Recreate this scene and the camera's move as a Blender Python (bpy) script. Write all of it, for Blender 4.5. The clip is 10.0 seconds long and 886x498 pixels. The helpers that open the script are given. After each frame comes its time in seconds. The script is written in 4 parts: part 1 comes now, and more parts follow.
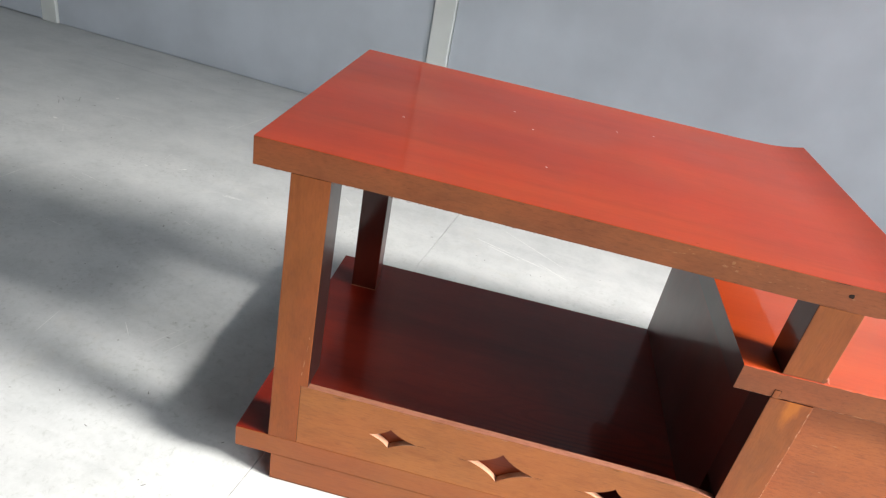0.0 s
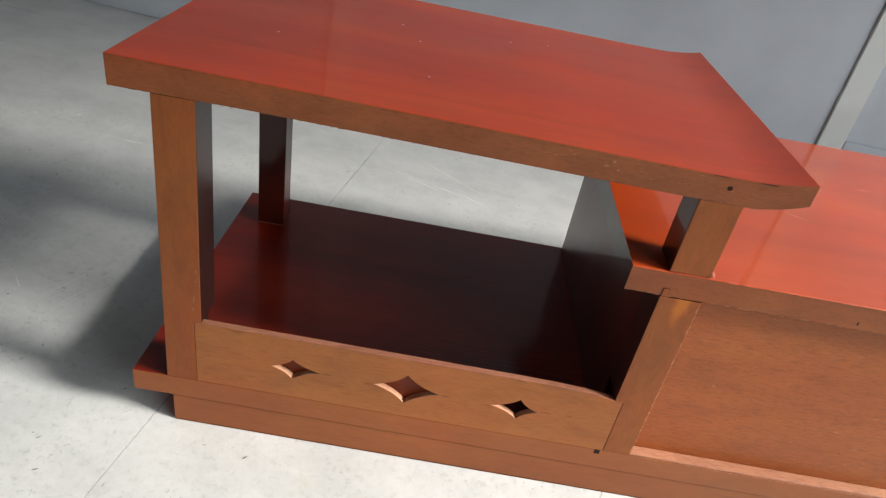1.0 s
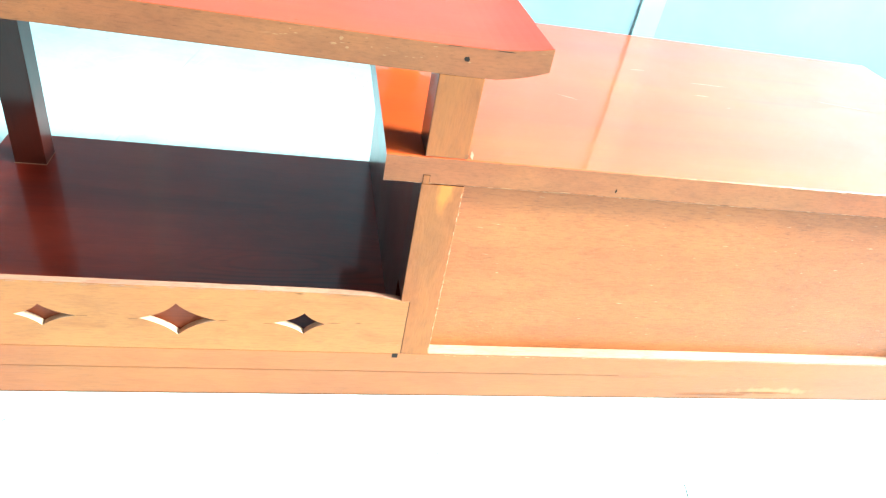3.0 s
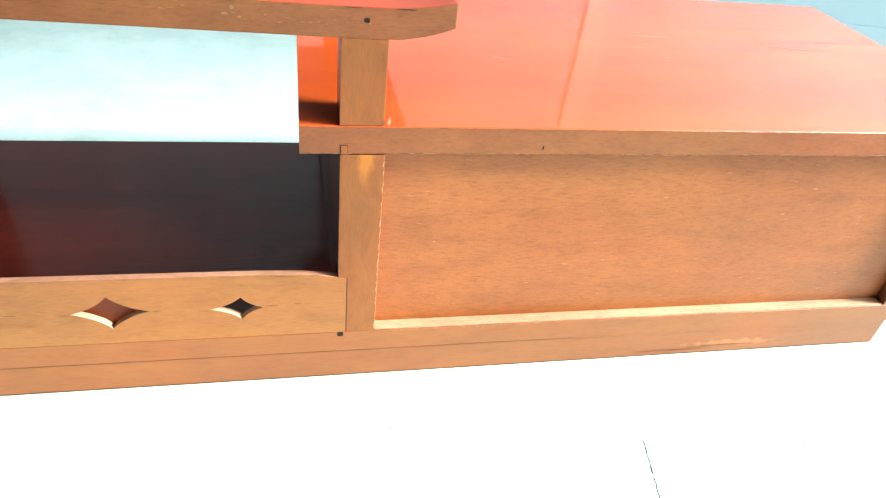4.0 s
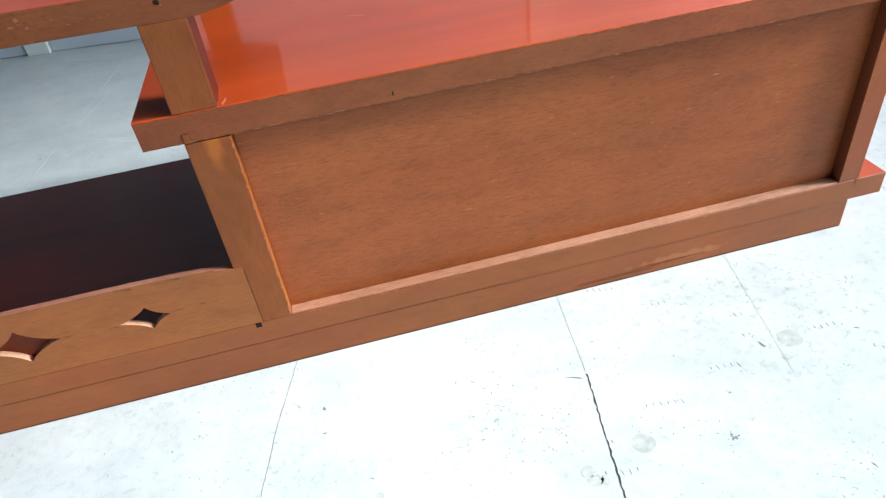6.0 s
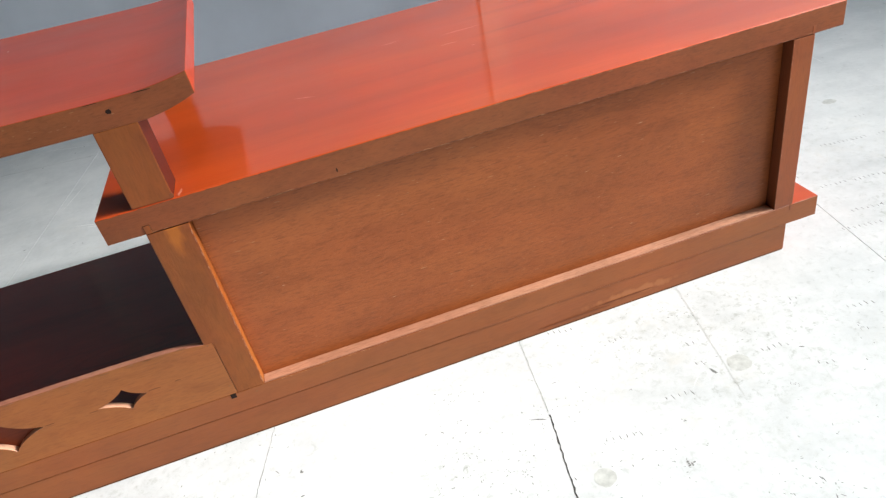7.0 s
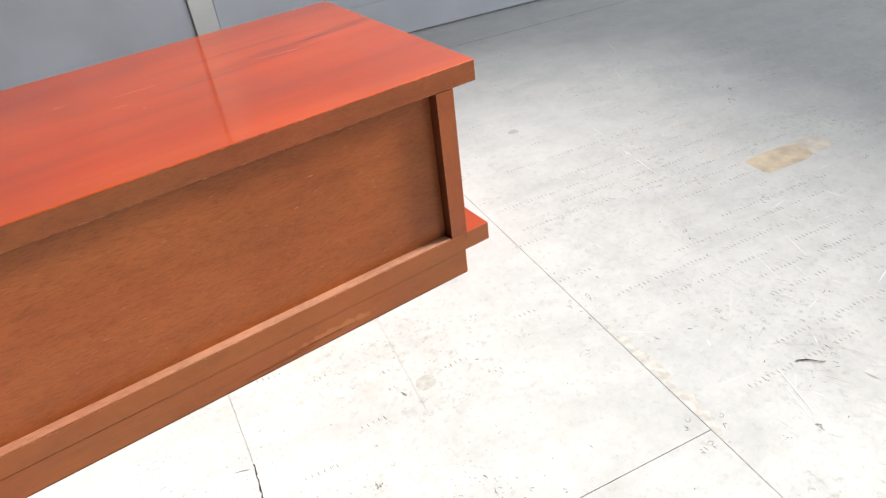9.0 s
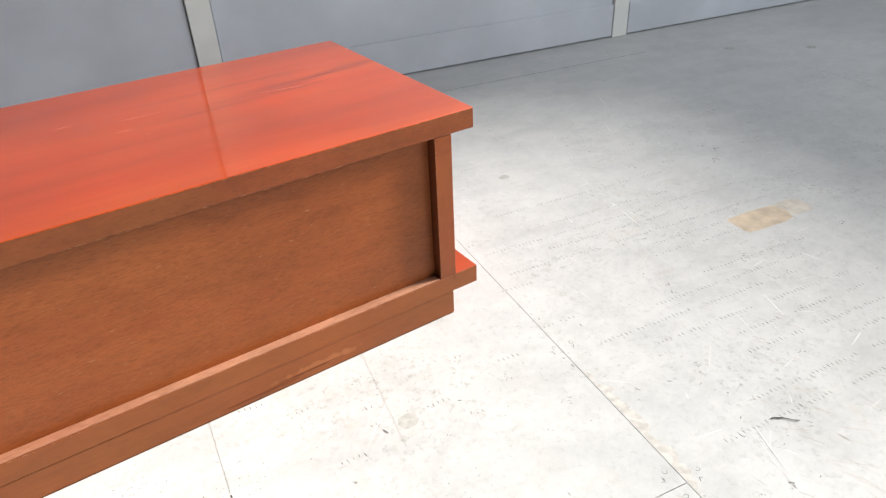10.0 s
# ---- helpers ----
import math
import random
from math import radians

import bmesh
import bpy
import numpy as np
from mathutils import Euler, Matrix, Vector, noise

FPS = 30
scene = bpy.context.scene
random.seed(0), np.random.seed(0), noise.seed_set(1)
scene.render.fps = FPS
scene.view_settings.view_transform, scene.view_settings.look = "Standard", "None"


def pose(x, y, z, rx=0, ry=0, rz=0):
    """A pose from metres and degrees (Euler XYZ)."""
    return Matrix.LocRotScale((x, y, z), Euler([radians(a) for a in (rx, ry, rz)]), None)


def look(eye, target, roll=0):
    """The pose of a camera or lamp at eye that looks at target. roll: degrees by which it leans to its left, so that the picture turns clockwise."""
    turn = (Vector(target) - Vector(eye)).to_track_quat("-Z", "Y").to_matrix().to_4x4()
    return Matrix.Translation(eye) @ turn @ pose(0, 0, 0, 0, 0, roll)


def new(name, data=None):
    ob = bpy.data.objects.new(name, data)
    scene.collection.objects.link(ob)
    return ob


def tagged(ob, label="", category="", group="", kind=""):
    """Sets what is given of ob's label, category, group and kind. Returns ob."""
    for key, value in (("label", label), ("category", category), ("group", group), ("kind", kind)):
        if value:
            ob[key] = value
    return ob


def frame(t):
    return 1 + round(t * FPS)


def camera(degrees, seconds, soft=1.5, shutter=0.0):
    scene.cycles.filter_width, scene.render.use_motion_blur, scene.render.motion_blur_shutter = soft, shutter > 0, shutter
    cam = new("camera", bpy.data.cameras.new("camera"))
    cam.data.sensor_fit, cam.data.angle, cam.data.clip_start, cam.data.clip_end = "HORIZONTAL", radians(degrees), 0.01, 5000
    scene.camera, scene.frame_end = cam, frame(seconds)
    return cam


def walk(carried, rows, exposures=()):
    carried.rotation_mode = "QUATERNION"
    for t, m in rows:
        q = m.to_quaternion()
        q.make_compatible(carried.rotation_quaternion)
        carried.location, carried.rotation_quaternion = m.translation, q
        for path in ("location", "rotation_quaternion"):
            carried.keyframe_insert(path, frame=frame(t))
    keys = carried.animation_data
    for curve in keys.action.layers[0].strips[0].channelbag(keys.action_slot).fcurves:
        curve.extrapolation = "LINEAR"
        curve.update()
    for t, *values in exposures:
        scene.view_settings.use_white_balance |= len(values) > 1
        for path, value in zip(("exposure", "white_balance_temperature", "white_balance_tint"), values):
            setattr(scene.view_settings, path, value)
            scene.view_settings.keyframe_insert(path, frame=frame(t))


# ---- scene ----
cam = camera(67.1, 10.0, 1.3)
PATH = [
    (0, (0.252, -0.687, 0.852), (0.108, 1.052, -0.125), 11.3),
    (0.5, (0.285, -0.681, 0.836), (0.194, 1.02, -0.211), 9.8),
    (1, (0.331, -0.673, 0.822), (0.372, 1.004, -0.267), 10.9),
    (1.5, (0.382, -0.665, 0.805), (0.538, 0.982, -0.319), 11.3),
    (2, (0.425, -0.659, 0.787), (0.699, 0.946, -0.374), 12.1),
    (2.5, (0.446, -0.661, 0.776), (0.798, 0.92, -0.396), 12.9),
    (2.7, (0.461, -0.661, 0.776), (0.844, 0.917, -0.392), 12.8),
    (3.8, (0.559, -0.674, 0.765), (0.986, 0.87, -0.433), 8.9),
    (4, (0.574, -0.674, 0.761), (0.985, 0.867, -0.446), 7.7),
    (4.5, (0.61, -0.683, 0.736), (1.013, 0.849, -0.485), 5.2),
    (5, (0.65, -0.683, 0.714), (1.025, 0.827, -0.543), 1.9),
    (5.2, (0.671, -0.682, 0.712), (1.026, 0.821, -0.56), 0.3),
    (6.3, (0.812, -0.741, 0.716), (1.04, 0.844, -0.482), -10.3),
    (6.5, (0.819, -0.748, 0.727), (1.063, 0.851, -0.45), -11.3),
    (7, (0.84, -0.771, 0.751), (1.117, 0.86, -0.373), -12.5),
    (7.5, (0.895, -0.79, 0.761), (1.311, 0.798, -0.381), -12.7),
    (8, (0.922, -0.826, 0.779), (1.517, 0.751, -0.297), -11.7),
    (8.5, (0.974, -0.837, 0.778), (1.733, 0.598, -0.39), -9.2),
    (9, (0.992, -0.866, 0.794), (1.816, 0.539, -0.366), -7.2),
    (9.5, (0.992, -0.867, 0.803), (1.867, 0.557, -0.295), -5.3),
    (10, (0.972, -0.869, 0.812), (1.884, 0.552, -0.261), -2.6),
]
EXPOSURES = [(0.0, 0.86, 6550, 10), (0.5, -0.02, 6750, 9), (1.0, 0.25, 6700, 9), (1.25, 0.9, 6350, 0), (1.5, 1.42, 6050, -8), (2.0, 2.4, 4700, -31), (2.5, 2.43, 4350, -33),
             (3.8, 1.82, 5600, -24), (4.5, 1.2, 5300, -17), (5.0, 0.74, 5350, -5), (6.5, 0.33, 5950, 3), (7.5, 0.36, 6500, 11), (10.0, 0.34, 6700, 12)]
walk(cam, [(t, look(eye, target, roll)) for t, eye, target, roll in PATH], EXPOSURES)

# ---- light ----
# the hall runs askew to the cabinet: hall x along the panelled wall, hall y into it, its face at y = 0
HALL = pose(0, 1.683, 0, 0, 0, math.degrees(math.atan(-0.154)))
BOARDS = pose(0, 1.730, 0, 0, 0, math.degrees(math.atan(-0.160)))  # the floor's own grid
SUN_ELEVATION, SUN_AZIMUTH = 28.4, -10.5  # where the sun stands, degrees from +x

world = bpy.data.worlds.new("sky")
scene.world = world
world.use_nodes = True
sky = world.node_tree.nodes.new("ShaderNodeTexSky")
sky.sky_type, sky.sun_disc = "NISHITA", False
sky.sun_elevation, sky.sun_rotation = radians(SUN_ELEVATION), radians(90 - SUN_AZIMUTH)
backing = world.node_tree.nodes["Background"]
backing.inputs["Strength"].default_value = 0.12
world.node_tree.links.new(sky.outputs["Color"], backing.inputs["Color"])

sun = new("sun", bpy.data.lights.new("sun", "SUN"))
sun.data.energy, sun.data.angle, sun.data.color = 8.3, radians(12.5), (1.0, 0.975, 0.94)
az, el = radians(SUN_AZIMUTH), radians(SUN_ELEVATION)
sun.matrix_world = look((math.cos(az) * math.cos(el) * 12, math.sin(az) * math.cos(el) * 12, math.sin(el) * 12), (0, 0, 0))

# fill lamp added for daylight, at the unseen opening in the east wall
sky_fill = new("sky_fill", bpy.data.lights.new("sky_fill", "AREA"))
sky_fill.data.shape, sky_fill.data.size, sky_fill.data.size_y = "RECTANGLE", 4.2, 1.5
sky_fill.data.energy, sky_fill.data.color = 140, (0.93, 0.97, 1.0)
sky_fill.matrix_world = HALL @ look((5.9, -4.1, 2.8), (0.7, -2.2, 0.3))


# ---- materials ----
def shader(name, rough=0.5, metal=0.0):
    m = bpy.data.materials.new(name)
    m.use_nodes = True
    b = m.node_tree.nodes["Principled BSDF"]
    b.inputs["Roughness"].default_value, b.inputs["Metallic"].default_value = rough, metal
    return m, m.node_tree, b


def node(tree, kind, inputs=()):
    n = tree.nodes.new(kind)
    for key, value in dict(inputs).items():
        if isinstance(value, bpy.types.NodeSocket):
            tree.links.new(value, n.inputs[key])
        else:
            n.inputs[key].default_value = value
    return n


def ramp(tree, fac, stops):
    n = tree.nodes.new("ShaderNodeValToRGB")
    els = n.color_ramp.elements
    while len(els) < len(stops):
        els.new(0.5)
    for e, (p, c) in zip(els, stops):
        e.position, e.color = p, (*c, 1) if len(c) == 3 else c
    tree.links.new(fac, n.inputs[0])
    return n.outputs[0]


def mix(tree, fac, a, b, how="MIX"):
    n = tree.nodes.new("ShaderNodeMix")
    n.data_type, n.blend_type = "RGBA", how
    for key, value in ((0, fac), (6, a), (7, b)):
        if isinstance(value, bpy.types.NodeSocket):
            tree.links.new(value, n.inputs[key])
        else:
            n.inputs[key].default_value = value if key == 0 else (*value, 1)
    return n.outputs[2]


def place(tree, scale=(1, 1, 1), turn=(0, 0, 0), shift=(0, 0, 0)):
    c = node(tree, "ShaderNodeTexCoord")
    return node(tree, "ShaderNodeMapping", {"Vector": c.outputs["Object"], "Scale": scale, "Rotation": turn, "Location": shift}).outputs[0]


def bump(tree, b, height, strength, distance):
    n = node(tree, "ShaderNodeBump", {"Height": height, "Strength": strength, "Distance": distance})
    tree.links.new(n.outputs[0], b.inputs["Normal"])
    return n


def wood(name, dark, mid, light, rough, coat=0.0, axis="x", pores=0.3, relief=0.2, speck=0.0, streak=0.0, gloss=0.1, along=2.2, mottle=0.35, rings=0.0, stained=0.42, dash=0.0, sheen=None):
    """Wood with its grain along an axis: broad figure, fine pores, blotches; speck: pale broken fibres; streak: dark figure bands."""
    m, t, b = shader(name, rough)
    order = {"x": (0, 1, 1), "y": (1, 0, 1), "z": (1, 1, 0)}[axis]
    fine = tuple((along, 60.0)[k] for k in order)
    broad = tuple((0.55, 5.0)[k] for k in order)
    figure = node(t, "ShaderNodeTexNoise", {"Vector": place(t, broad), "Scale": 1.3, "Detail": 5, "Roughness": 0.5, "Distortion": 0.5})
    grain = node(t, "ShaderNodeTexNoise", {"Vector": place(t, fine), "Scale": 7, "Detail": 4, "Roughness": 0.65})
    blotch = node(t, "ShaderNodeTexNoise", {"Vector": place(t), "Scale": 4.5, "Detail": 4})
    col = ramp(t, figure.outputs[0], [(0.32, dark), (0.52, mid), (0.7, light)])
    dim = ramp(t, grain.outputs[0], [(0.36, (0.5, 0.46, 0.44)), (0.52, (1, 1, 1))])
    col = mix(t, pores, col, dim, "MULTIPLY")
    col = mix(t, 0.45, col, ramp(t, blotch.outputs[0], [(0.35, (0.75, 0.73, 0.7)), (0.65, (1.12, 1.1, 1.06))]), "MULTIPLY")
    stain = node(t, "ShaderNodeTexNoise", {"Vector": place(t, tuple((9.0, 22.0)[k] for k in order), shift=(0.7, 0.1, 1.3)), "Scale": 1.6, "Detail": 7, "Roughness": 0.68, "Distortion": 0.6})
    col = mix(t, stained, col, ramp(t, stain.outputs[0], [(0.3, (0.74, 0.67, 0.6)), (0.5, (0.97, 0.97, 0.97)), (0.7, (1.13, 1.12, 1.08))]), "MULTIPLY")
    hue = node(t, "ShaderNodeTexNoise", {"Vector": place(t, tuple((2.2, 5.0)[k] for k in order), shift=(1.7, 2.9, 0.6)), "Scale": 2.2, "Detail": 3, "Roughness": 0.55})
    col = mix(t, mottle, col, ramp(t, hue.outputs[0], [(0.34, (1.12, 0.86, 0.84)), (0.66, (0.94, 1.06, 1.02))]), "MULTIPLY")
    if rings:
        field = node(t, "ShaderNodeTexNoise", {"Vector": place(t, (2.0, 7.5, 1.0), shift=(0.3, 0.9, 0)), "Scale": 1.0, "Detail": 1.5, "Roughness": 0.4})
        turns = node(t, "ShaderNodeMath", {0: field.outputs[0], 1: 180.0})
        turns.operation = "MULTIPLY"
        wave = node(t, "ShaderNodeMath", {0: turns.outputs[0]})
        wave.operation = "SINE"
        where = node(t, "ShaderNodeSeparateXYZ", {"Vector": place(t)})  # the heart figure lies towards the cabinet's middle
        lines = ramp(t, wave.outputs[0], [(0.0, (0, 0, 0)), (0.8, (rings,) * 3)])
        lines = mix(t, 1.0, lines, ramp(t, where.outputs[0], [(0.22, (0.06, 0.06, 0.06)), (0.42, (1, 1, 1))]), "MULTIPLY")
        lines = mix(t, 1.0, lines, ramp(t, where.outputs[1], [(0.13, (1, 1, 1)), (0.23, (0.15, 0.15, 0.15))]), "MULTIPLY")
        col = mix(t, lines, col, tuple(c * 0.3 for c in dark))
    if streak:
        band = node(t, "ShaderNodeTexNoise", {"Vector": place(t, tuple((0.45, 9.0)[k] for k in order), shift=(3.1, 0.4, 0)), "Scale": 1.0, "Detail": 6, "Roughness": 0.6, "Distortion": 0.3})
        amount = ramp(t, band.outputs[0], [(0.58, (0, 0, 0)), (0.72, (streak,) * 3)])
        col = mix(t, amount, col, tuple(c * 0.35 for c in dark))
    if speck:
        dots = node(t, "ShaderNodeTexNoise", {"Vector": place(t, tuple((60.0, 330.0)[k] for k in order)), "Scale": 1.0, "Detail": 2})
        col = mix(t, ramp(t, dots.outputs[0], [(0.69, (0, 0, 0)), (0.78, (speck,) * 3)]), col, (0.55, 0.36, 0.22))
    if dash:
        dark_dots = node(t, "ShaderNodeTexNoise", {"Vector": place(t, tuple((45.0, 420.0)[k] for k in order), shift=(4.1, 0.3, 1.7)), "Scale": 1.0, "Detail": 2})
        col = mix(t, ramp(t, dark_dots.outputs[0], [(0.60, (0, 0, 0)), (0.74, (dash,) * 3)]), col, tuple(c * 0.4 for c in dark))
    t.links.new(col, b.inputs["Base Color"])
    b.inputs["Coat Weight"].default_value, b.inputs["Coat Roughness"].default_value = coat, gloss
    b.inputs["Specular IOR Level"].default_value = sheen if sheen else 0.12 if coat else 0.25
    b.inputs["Coat IOR"].default_value = 1.5
    if coat:
        wear = node(t, "ShaderNodeTexNoise", {"Vector": place(t, tuple((3.0, 14.0)[k] for k in order)), "Scale": 2.0, "Detail": 6, "Roughness": 0.7})
        t.links.new(ramp(t, wear.outputs[0], [(0.35, (gloss * 0.7,) * 3), (0.7, (gloss * 1.8,) * 3)]), b.inputs["Coat Roughness"])
    t.links.new(ramp(t, blotch.outputs[0], [(0.3, (rough * 0.85,) * 3), (0.7, (min(1, rough * 1.15),) * 3)]), b.inputs["Roughness"])
    fine_bump = bump(t, b, grain.outputs[0], relief, 0.0005)
    if not coat:
        dents = node(t, "ShaderNodeBump", {"Height": stain.outputs[0], "Strength": 0.2, "Distance": 0.002})
        t.links.new(dents.outputs[0], fine_bump.inputs["Normal"])
    return m


LACQUER = wood("red_lacquered_wood", (0.392, 0.0462, 0.00648), (0.467, 0.0594, 0.00792), (0.52, 0.0737, 0.0101), 0.46, 1.0, "x", 0.12, 0.04, streak=0.14, gloss=0.065, mottle=0.3, stained=0.12, sheen=0.25)
LOWER_LACQUER = wood("red_lacquered_wood_with_dark_figure", (0.392, 0.0462, 0.00648), (0.467, 0.0594, 0.00792), (0.52, 0.0737, 0.0101), 0.46, 1.0, "x", 0.12, 0.04, streak=0.14, gloss=0.055, mottle=0.35, stained=0.16, sheen=0.25)


def dark_figure(m, bands):
    """Long dark grain streaks along x, each (centre y, slope, half width, from x, to x, depth)."""
    t = m.node_tree
    b = t.nodes["Principled BSDF"]
    col = b.inputs["Base Color"].links[0].from_socket
    waver = node(t, "ShaderNodeTexNoise", {"Vector": place(t, (5, 9, 1)), "Scale": 1.0, "Detail": 3})
    fibre = node(t, "ShaderNodeTexNoise", {"Vector": place(t, (3, 90, 1)), "Scale": 1.0, "Detail": 3})
    for y, slope, half, x0, x1, depth in bands:
        axes = node(t, "ShaderNodeSeparateXYZ", {"Vector": place(t, shift=(-x0, -y, 0))})
        lean = node(t, "ShaderNodeMath", {0: axes.outputs[0], 1: -slope, 2: axes.outputs[1]})
        lean.operation = "MULTIPLY_ADD"
        wavy = node(t, "ShaderNodeMath", {0: waver.outputs[0], 1: half * 2.4, 2: lean.outputs[0]})
        wavy.operation = "MULTIPLY_ADD"
        off = node(t, "ShaderNodeMath", {0: wavy.outputs[0], 1: half * 1.2})
        off.operation = "SUBTRACT"
        away = node(t, "ShaderNodeMath", {0: off.outputs[0]})
        away.operation = "ABSOLUTE"
        near = node(t, "ShaderNodeMapRange", {"Value": away.outputs[0], "From Min": 0.0, "From Max": half, "To Min": depth, "To Max": 0.0})
        along = node(t, "ShaderNodeMapRange", {"Value": axes.outputs[0], "From Min": 0.0, "From Max": (x1 - x0) * 0.5})
        last = node(t, "ShaderNodeMapRange", {"Value": axes.outputs[0], "From Min": (x1 - x0) * 0.8, "From Max": x1 - x0, "To Min": 1.0, "To Max": 0.0})
        amount = node(t, "ShaderNodeMath", {0: near.outputs[0], 1: along.outputs[0]})
        amount.operation = "MULTIPLY"
        ends = node(t, "ShaderNodeMath", {0: amount.outputs[0], 1: last.outputs[0]})
        ends.operation = "MULTIPLY"
        split = mix(t, 1.0, ends.outputs[0], ramp(t, fibre.outputs[0], [(0.3, (0.35,) * 3), (0.6, (1, 1, 1))]), "MULTIPLY")
        col = mix(t, split, col, (0.12, 0.012, 0.010))
    t.links.new(col, b.inputs["Base Color"])


LOWER_LACQUER.node_tree.nodes["Principled BSDF"].inputs["Coat IOR"].default_value = 1.54
dark_figure(LOWER_LACQUER, [(0.300, 0.12, 0.022, 1.20, 1.66, 0.75), (0.275, 0.06, 0.010, 1.10, 1.50, 0.6), (0.375, 0.03, 0.012, 1.05, 1.50, 0.32), (0.200, 0.02, 0.008, 0.80, 1.30, 0.18), (0.120, 0.04, 0.010, 0.75, 1.20, 0.12)])
# red lacquer darkened, standing in for the weaker sun on the upper top
LACQUER_DIM = wood("dimmed_red_lacquered_wood", (0.343, 0.0285, 0.00476), (0.416, 0.0394, 0.00636), (0.488, 0.0547, 0.00874), 0.40, 0.48, "x", 0.12, 0.04, streak=0.32, gloss=0.055, mottle=0.45, stained=0.3)
# the leg's sides are coloured near black in place of their shade
LEG_SHADED = wood("shaded_leg_side_lacquer", (0.014, 0.005, 0.0045), (0.019, 0.007, 0.006), (0.026, 0.009, 0.008), 0.42, 0.5, "z", 0.1, 0.05, gloss=0.16)
# shaded copy of the lacquer, for undersides and sides turned from the light
LACQUER_SHADED = wood("shaded_dark_lacquer", (0.042, 0.0065, 0.004), (0.056, 0.0085, 0.005), (0.072, 0.011, 0.006), 0.38, 0.4, "z", 0.15, 0.05, gloss=0.08)
# lacquer of the open bay's side board, with the bay's shade in its colour
SIDE_SHADED = wood("shaded_side_board_lacquer", (0.090, 0.012, 0.006), (0.118, 0.016, 0.008), (0.150, 0.021, 0.010), 0.40, 0.4, "z", 0.15, 0.05, gloss=0.10)
# the same red lacquer, darkened for the shade in the open bay
SHADED_SHELF = wood("shaded_shelf_lacquer", (0.145, 0.01, 0.0044), (0.195, 0.014, 0.0055), (0.24, 0.019, 0.0066), 0.38, 0.36, "x", 0.2, 0.06, streak=0.6, gloss=0.08, rings=0.34)
EDGE = wood("brown_stained_board_edge", (0.175, 0.0476, 0.0137), (0.209, 0.0586, 0.0167), (0.244, 0.0705, 0.0207), 0.5, 0.0, "x", 0.3, 0.6, 0.1, along=14, mottle=0.5, stained=0.75, dash=0.3, sheen=0.32)
RAIL = wood("tan_stained_rail_wood", (0.274, 0.0871, 0.0216), (0.31, 0.103, 0.0264), (0.344, 0.119, 0.0328), 0.45, 0.0, "x", 0.26, 0.3, along=8, mottle=0.35, stained=0.7, dash=0.25, sheen=0.3)
PLINTH = wood("reddish_brown_stained_wood", (0.235, 0.0658, 0.0151), (0.274, 0.0788, 0.0183), (0.312, 0.0936, 0.0225), 0.42, 0.0, "x", 0.2, 0.25, along=6, mottle=0.35, sheen=0.36)
POST = wood("orange_brown_stained_wood", (0.209, 0.0547, 0.00976), (0.248, 0.0667, 0.0121), (0.285, 0.0795, 0.0155), 0.42, 0.0, "z", 0.24, 0.25, along=8, mottle=0.5, stained=0.8, sheen=0.3)
VENEER = wood("brown_plywood_veneer", (0.266, 0.0717, 0.0179), (0.31, 0.0855, 0.0217), (0.352, 0.101, 0.0274), 0.42, 0.0, "x", 0.38, 0.55, 0.4, dash=0.42, along=12, mottle=0.18, stained=0.6, sheen=0.3)
END_POST = wood("red_brown_stained_end_post", (0.228, 0.057, 0.0121), (0.267, 0.0683, 0.015), (0.313, 0.0815, 0.0185), 0.44, 0.0, "z", 0.2, 0.3, along=9, mottle=0.5, stained=0.8, dash=0.2, sheen=0.4)
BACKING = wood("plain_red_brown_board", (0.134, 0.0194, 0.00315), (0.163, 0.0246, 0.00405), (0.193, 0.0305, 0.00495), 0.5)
UPRIGHT = wood("orange_brown_stained_wood_with_varnish_run", (0.209, 0.0547, 0.00976), (0.248, 0.0667, 0.0121), (0.285, 0.0795, 0.0155), 0.42, 0.0, "z", 0.24, 0.25, along=8, mottle=0.5, stained=0.8, sheen=0.3)


def varnish_run(m, x, z, wide, high, colour):
    """An orange run of varnish with a ragged soft outline, in the board's own finish."""
    t = m.node_tree
    b = t.nodes["Principled BSDF"]
    old = b.inputs["Base Color"].links[0].from_socket
    spot = node(t, "ShaderNodeVectorMath", {0: place(t, (1 / wide, 0, 1 / high), shift=(-x / wide, 0, -z / high))})
    spot.operation = "LENGTH"
    rag = node(t, "ShaderNodeTexNoise", {"Vector": place(t, (60, 60, 25)), "Scale": 1.0, "Detail": 4})
    far = node(t, "ShaderNodeMath", {0: spot.outputs["Value"], 1: rag.outputs[0]})
    amount = ramp(t, far.outputs[0], [(0.75, (0.85,) * 3), (1.0, (0, 0, 0))])
    t.links.new(mix(t, amount, old, colour), b.inputs["Base Color"])


varnish_run(PLINTH, 1.27, 0.021, 0.20, 0.017, (0.37, 0.125, 0.040))
varnish_run(UPRIGHT, 0.650, 0.372, 0.030, 0.075, (0.40, 0.115, 0.012))
WORN_EDGE = wood("rubbed_reddish_edge", (0.276, 0.106, 0.0648), (0.322, 0.131, 0.0828), (0.377, 0.166, 0.108), 0.6, 0.0, "x", 0.4, 0.4, along=12, stained=0.9, dash=0.3)
PALE = wood("pale_cut_wood", (0.44, 0.225, 0.14), (0.49, 0.262, 0.168), (0.54, 0.305, 0.205), 0.6, 0.0, "x", 0.35, 0.4)
